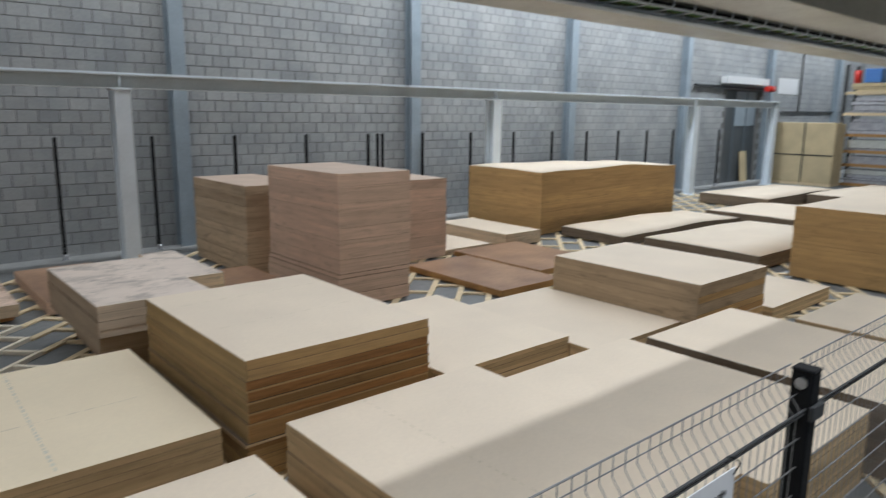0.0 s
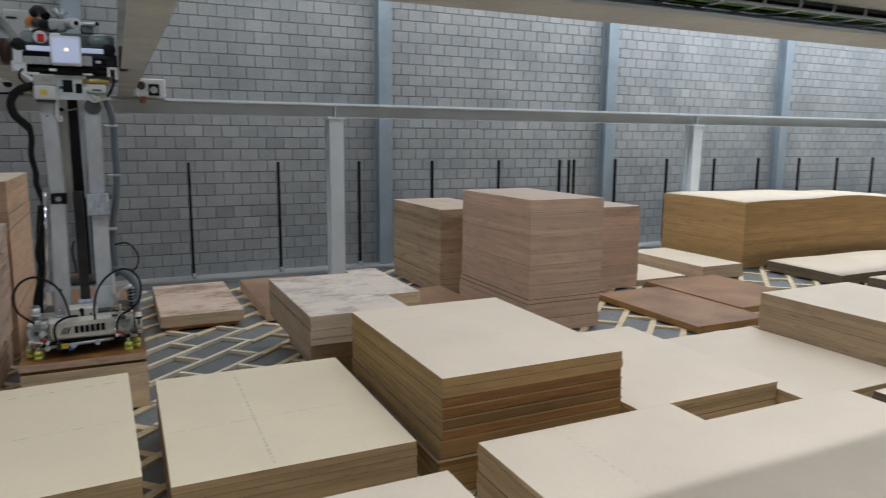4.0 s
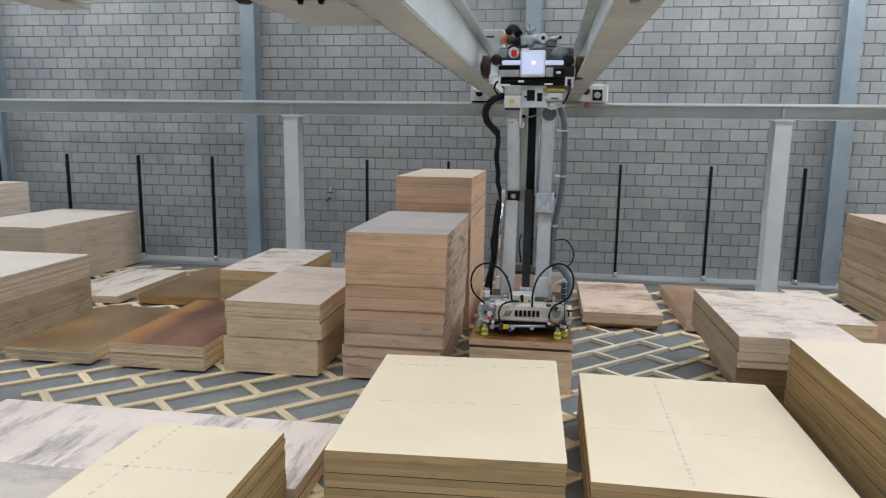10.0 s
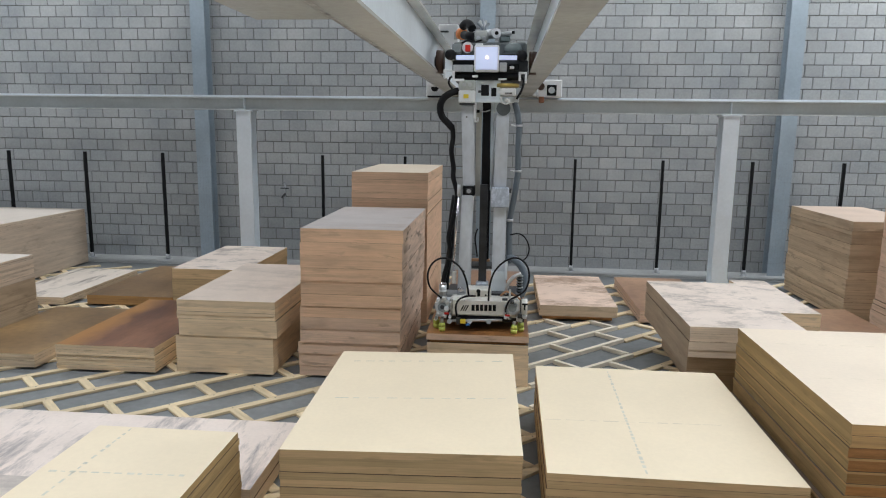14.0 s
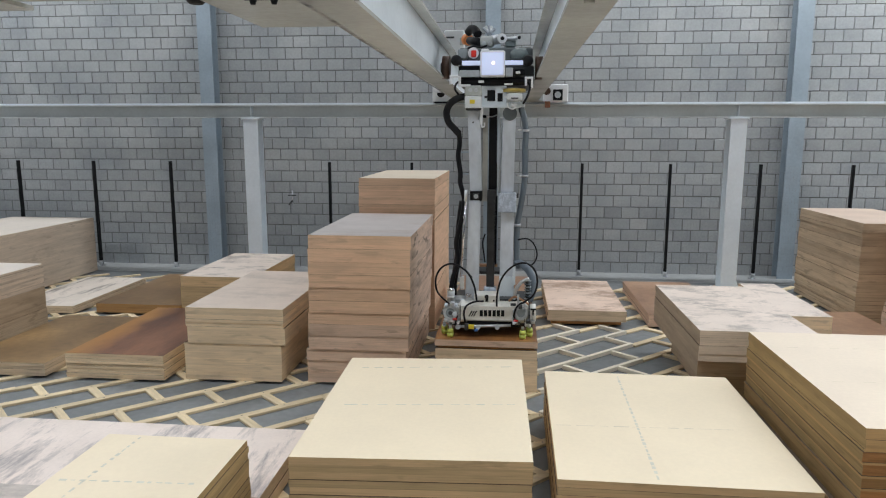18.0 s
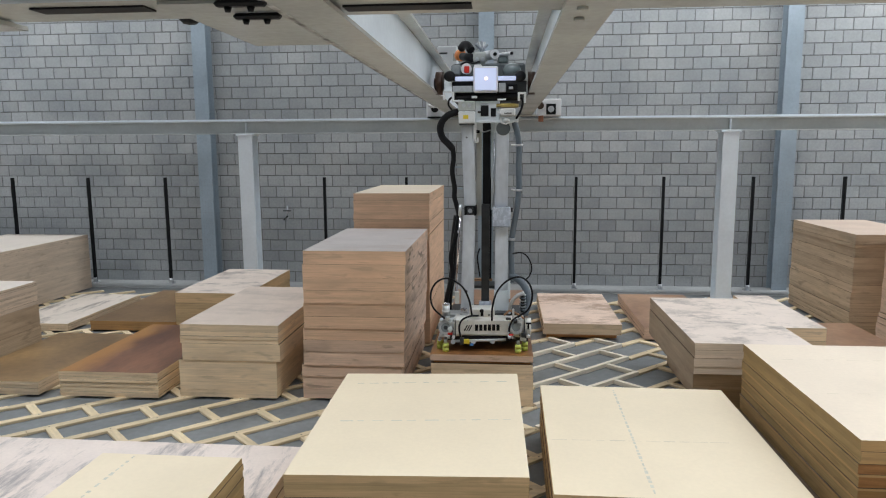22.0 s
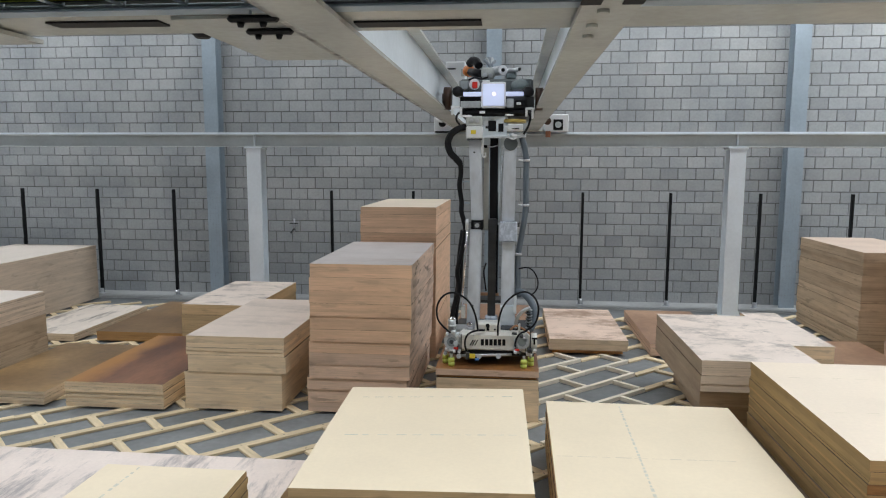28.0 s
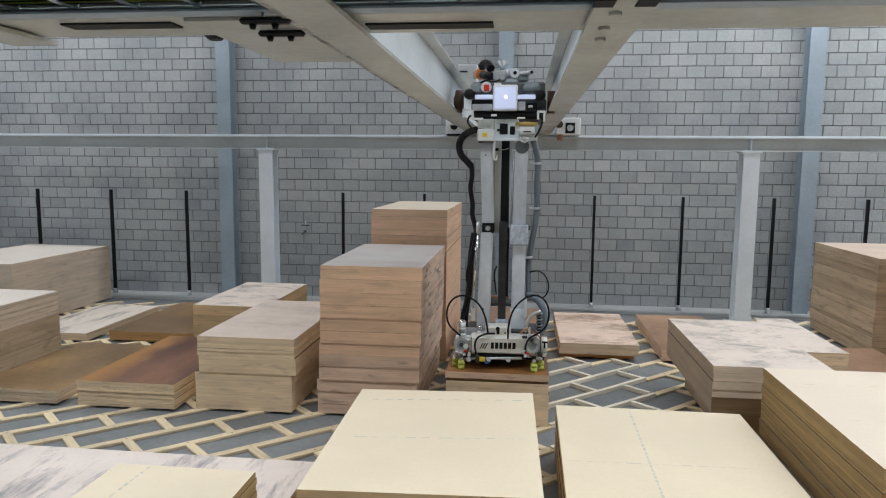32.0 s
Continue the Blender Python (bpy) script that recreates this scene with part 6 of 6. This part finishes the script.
# ---- printed marks on board faces ----
def marks(p, q, z, width, parent, dash=0.11, gap=0.1, seed=1, ink="ink"):
    """A row of small printed bars from p to q at height z."""
    r = random.Random(seed)
    a, b = Vector((*p, z)), Vector((*q, z))
    d = (b - a).normalized()
    s = Vector((-d.y, d.x, 0)) * width / 2
    dash, gap = dash * 0.38, gap * 0.42
    pos, n = 0.0, 0
    while pos < (b - a).length - dash and n < 44:
        l = dash * r.uniform(0.5, 1.3)
        bm = bmesh.new()
        c0, c1 = a + d * pos, a + d * (pos + l)
        w = r.uniform(0.45, 1.25)
        v = [bm.verts.new(c) for c in (c0 - s * w, c1 - s * w, c1 + s * w, c0 + s * w)]
        f = bm.faces.new(v)
        f.normal_update()
        if f.normal.z < 0:
            f.normal_flip()
        ob = part("printed_mark", bm, M[ink])
        ob.parent = parent
        ob.matrix_parent_inverse = Matrix.Translation(-parent.location)
        pos += l + gap * r.uniform(0.6, 1.5)
        n += 1


bpy.context.view_layer.update()
marks((-0.88, 5.42), (0.42, 5.47), 0.5672, 0.012, ST["c1"], 0.2, 0.12, seed=2)
marks((-0.9, 6.22), (0.36, 6.28), 0.5672, 0.01, ST["c1"], 0.2, 0.12, seed=3, ink="ink_green")
marks((1.19, 6.46), (1.18, 4.66), 0.4662, 0.018, ST["c2"], 0.11, 0.05, seed=4)
marks((0.62, 5.41), (1.95, 5.46), 0.4662, 0.01, ST["c2"], 0.28, 0.06, seed=5, ink="ink_faint")
marks((2.4, 5.35), (3.68, 5.4), 0.8732, 0.01, ST["mixed"], 0.24, 0.2, seed=11, ink="ink_faint")
marks((2.4, 6.1), (3.68, 6.13), 0.8732, 0.01, ST["mixed"], 0.24, 0.2, seed=12, ink="ink_faint")
marks((-2.16, 4.1), (-1.36, 4.13), 0.6012, 0.018, ST["c0"], 0.1, 0.05, seed=6)
marks((-2.0, 4.66), (-2.05, 3.2), 0.6012, 0.02, ST["c0"], 0.12, 0.07, seed=7)
marks((0.7, 3.75), (2.0, 3.8), 0.4562, 0.012, ST["c4"], 0.12, 0.1, seed=8)
marks((2.9, 4.26), (2.95, 2.4), 0.5512, 0.014, ST["c3"], 0.1, 0.08, seed=9, ink="ink_faint")


# ---- battens laid as a lattice on the floor ----
lattice = thing("batten_lattice", "pine battens laid in a diagonal lattice on the concrete", "batten lattice")
U = Vector((0.58, 0.545, 0)).normalized()
V = Vector((0.29, -0.272, 0)).normalized()
ROT_U, ROT_V = math.atan2(U.y, U.x), math.atan2(V.y, V.x)
LX0, LX1, LY0, LY1 = -7.4, 21.5, 1.75, 12.4


def batten_mesh(length, wide=0.039, high=0.025):
    return mesh_of(box(-length / 2, length / 2, -wide, wide, 0.0, high, 0.003), "batten")


batten_me = {}
far_bm = bmesh.new()
nail_bm = bmesh.new()
lr = random.Random(11)
n_near = 0


def lay(cx, cy, length, ang, cross):
    global n_near
    if (cx < -4.75 and cy < 6.2) or (cx < -4.0 and cy < 4.6):
        return
    if -5.0 < cx < 3.6 and 5.7 < cy < 10.6 and n_near < 300:
        n_near += 1
        if cross:
            for e in (-1, 1):
                ex, ey = cx + math.cos(ang) * e * (length / 2 + 0.035), cy + math.sin(ang) * e * (length / 2 + 0.035)
                nail_bm.faces.new([nail_bm.verts.new((ex + 0.008 * math.cos(k), ey + 0.008 * math.sin(k), 0.0275)) for k in (0, 1.05, 2.09, 3.14, 4.19, 5.24)])
        # the bays between the east stacks have battens set on edge
        on_edge = 0.6 < cx < 1.95 and 6.4 < cy < 9.55
        key = (length if cross else round(length, 1), on_edge)
        if key not in batten_me:
            batten_me[key] = batten_mesh(key[0], *((0.024, 0.046) if on_edge else (0.039, 0.025)))
        ob = part("batten", batten_me[key], M["pine_pale" if on_edge else "pine"], lattice)
        if on_edge:
            ob.data.materials.clear()
            ob.data.materials.append(M["pine_pale"])
        ob.matrix_local = pose(cx + lr.uniform(-0.008, 0.008), cy + lr.uniform(-0.008, 0.008), 0.001, 0, 0, math.degrees(ang) + lr.uniform(-1.0, 1.0))
    else:
        c, s = math.cos(ang), math.sin(ang)
        h, w = length / 2, 0.039
        v = [far_bm.verts.new((cx + c * a - s * b, cy + s * a + c * b, z)) for z in (0.001, 0.026) for a, b in ((-h, -w), (h, -w), (h, w), (-h, w))]
        for f in ((4, 5, 6, 7), (0, 1, 5, 4), (1, 2, 6, 5), (2, 3, 7, 6), (3, 0, 4, 7)):
            far_bm.faces.new([v[i] for i in f])


slope = 0.545 / 0.58
for m in range(-75, 45):
    # one line of long battens through (0.85, 9.085 + 0.545 m)
    yb = 9.085 + 0.545 * m
    xa = max(LX0, 0.85 + (LY0 - yb) / slope)
    xb = min(LX1, 0.85 + (LY1 - yb) / slope)
    x = xa
    while xb - x > 0.25:
        dx = min(0.58 if x < -3.2 or 0.2 < x < 2.2 else 1.74, xb - x)
        xm = x + dx / 2
        lay(xm, yb + (xm - 0.85) * slope, round(dx / U.x - 0.02, 1), ROT_U, False)
        x += dx
    for n in range(-15, 37):
        nx = 0.85 + 0.58 * n
        ny = yb + (nx - 0.85) * slope
        if xa < nx < xb - 0.3 and LY0 + 0.3 < ny < LY1:
            lay(nx + 0.15, ny - 0.141, 0.335, ROT_V, True)
nails = part("nail_heads", nail_bm, M["dark_steel"], lattice, "small dark nail heads")
nails["kind"] = "stuff"
far = part("batten", far_bm, M["pine"], lattice)
far["kind"] = "stuff"

# ---- blocks of the long wall ----
BH = 0.2016
rest_v, rest_f = [], []


def block_verts(l, h):
    g, i, d = 0.0062, 0.004, 0.008
    return [(g, 0, g), (l - g, 0, g), (l - g, 0, h - g), (g, 0, h - g), (g + i, -d, g + i), (l - g - i, -d, g + i), (l - g - i, -d, h - g - i), (g + i, -d, h - g - i)]


BF = ((4, 5, 6, 7), (0, 1, 5, 4), (1, 2, 6, 5), (2, 3, 7, 6), (3, 0, 4, 7))
near_blocks = 0
# each bay between two columns: its west end, east end, a joint of the even courses, and the block pitch
BAYS = [(X0, -10.5, -20.85, 0.3065), (-10.5, -5.2, -9.24, 0.3085), (-5.2, -0.05, -4.89, 0.3069), (-0.05, 5.08, 1.51, 0.3064), (5.08, 10.36, 5.49, 0.305), (10.36, X1, 10.6, 0.305)]
bay_meshes = {}
for r in range(int(ROOF / BH)):
    z = r * BH - 0.005
    for xa, xb, ref, pitch in BAYS:
        first = ref + (0.5 * pitch if r % 2 else 0.0)
        x = first - pitch * math.ceil((first - xa) / pitch)
        while x < xb:
            x0, x1 = max(x, xa), min(x + pitch, xb)
            x += pitch
            if x1 - x0 < 0.03 or (x1 > DX0 and x0 < DX1 and z < DZ):
                continue
            if -2.45 < x0 < 3.9 and 0.2 < z < 3.0 and near_blocks < 300:
                near_blocks += 1
                key = round(x1 - x0, 3)
                if key not in bay_meshes:
                    bay_meshes[key] = bpy.data.meshes.new("block")
                    bay_meshes[key].from_pydata(block_verts(x1 - x0, BH), [], BF)
                    bay_meshes[key].materials.append(M["block"])
                ob = new("block", bay_meshes[key])
                ob.parent = wall_north
                ob.location = (x0, WALL_Y - 0.0005 + lr.uniform(-0.0015, 0.0015), z)
            else:
                n0 = len(rest_v)
                rest_v.extend((x0 + a, WALL_Y + b - 0.0005, z + c) for a, b, c in block_verts(x1 - x0, BH))
                rest_f.extend(tuple(n0 + i for i in f) for f in BF)
rme = bpy.data.meshes.new("blocks")
rme.from_pydata(rest_v, [], rest_f)
rme.materials.append(M["block_far"])
rob = new("blocks", rme)
rob.parent = wall_north
rob["kind"] = "stuff"
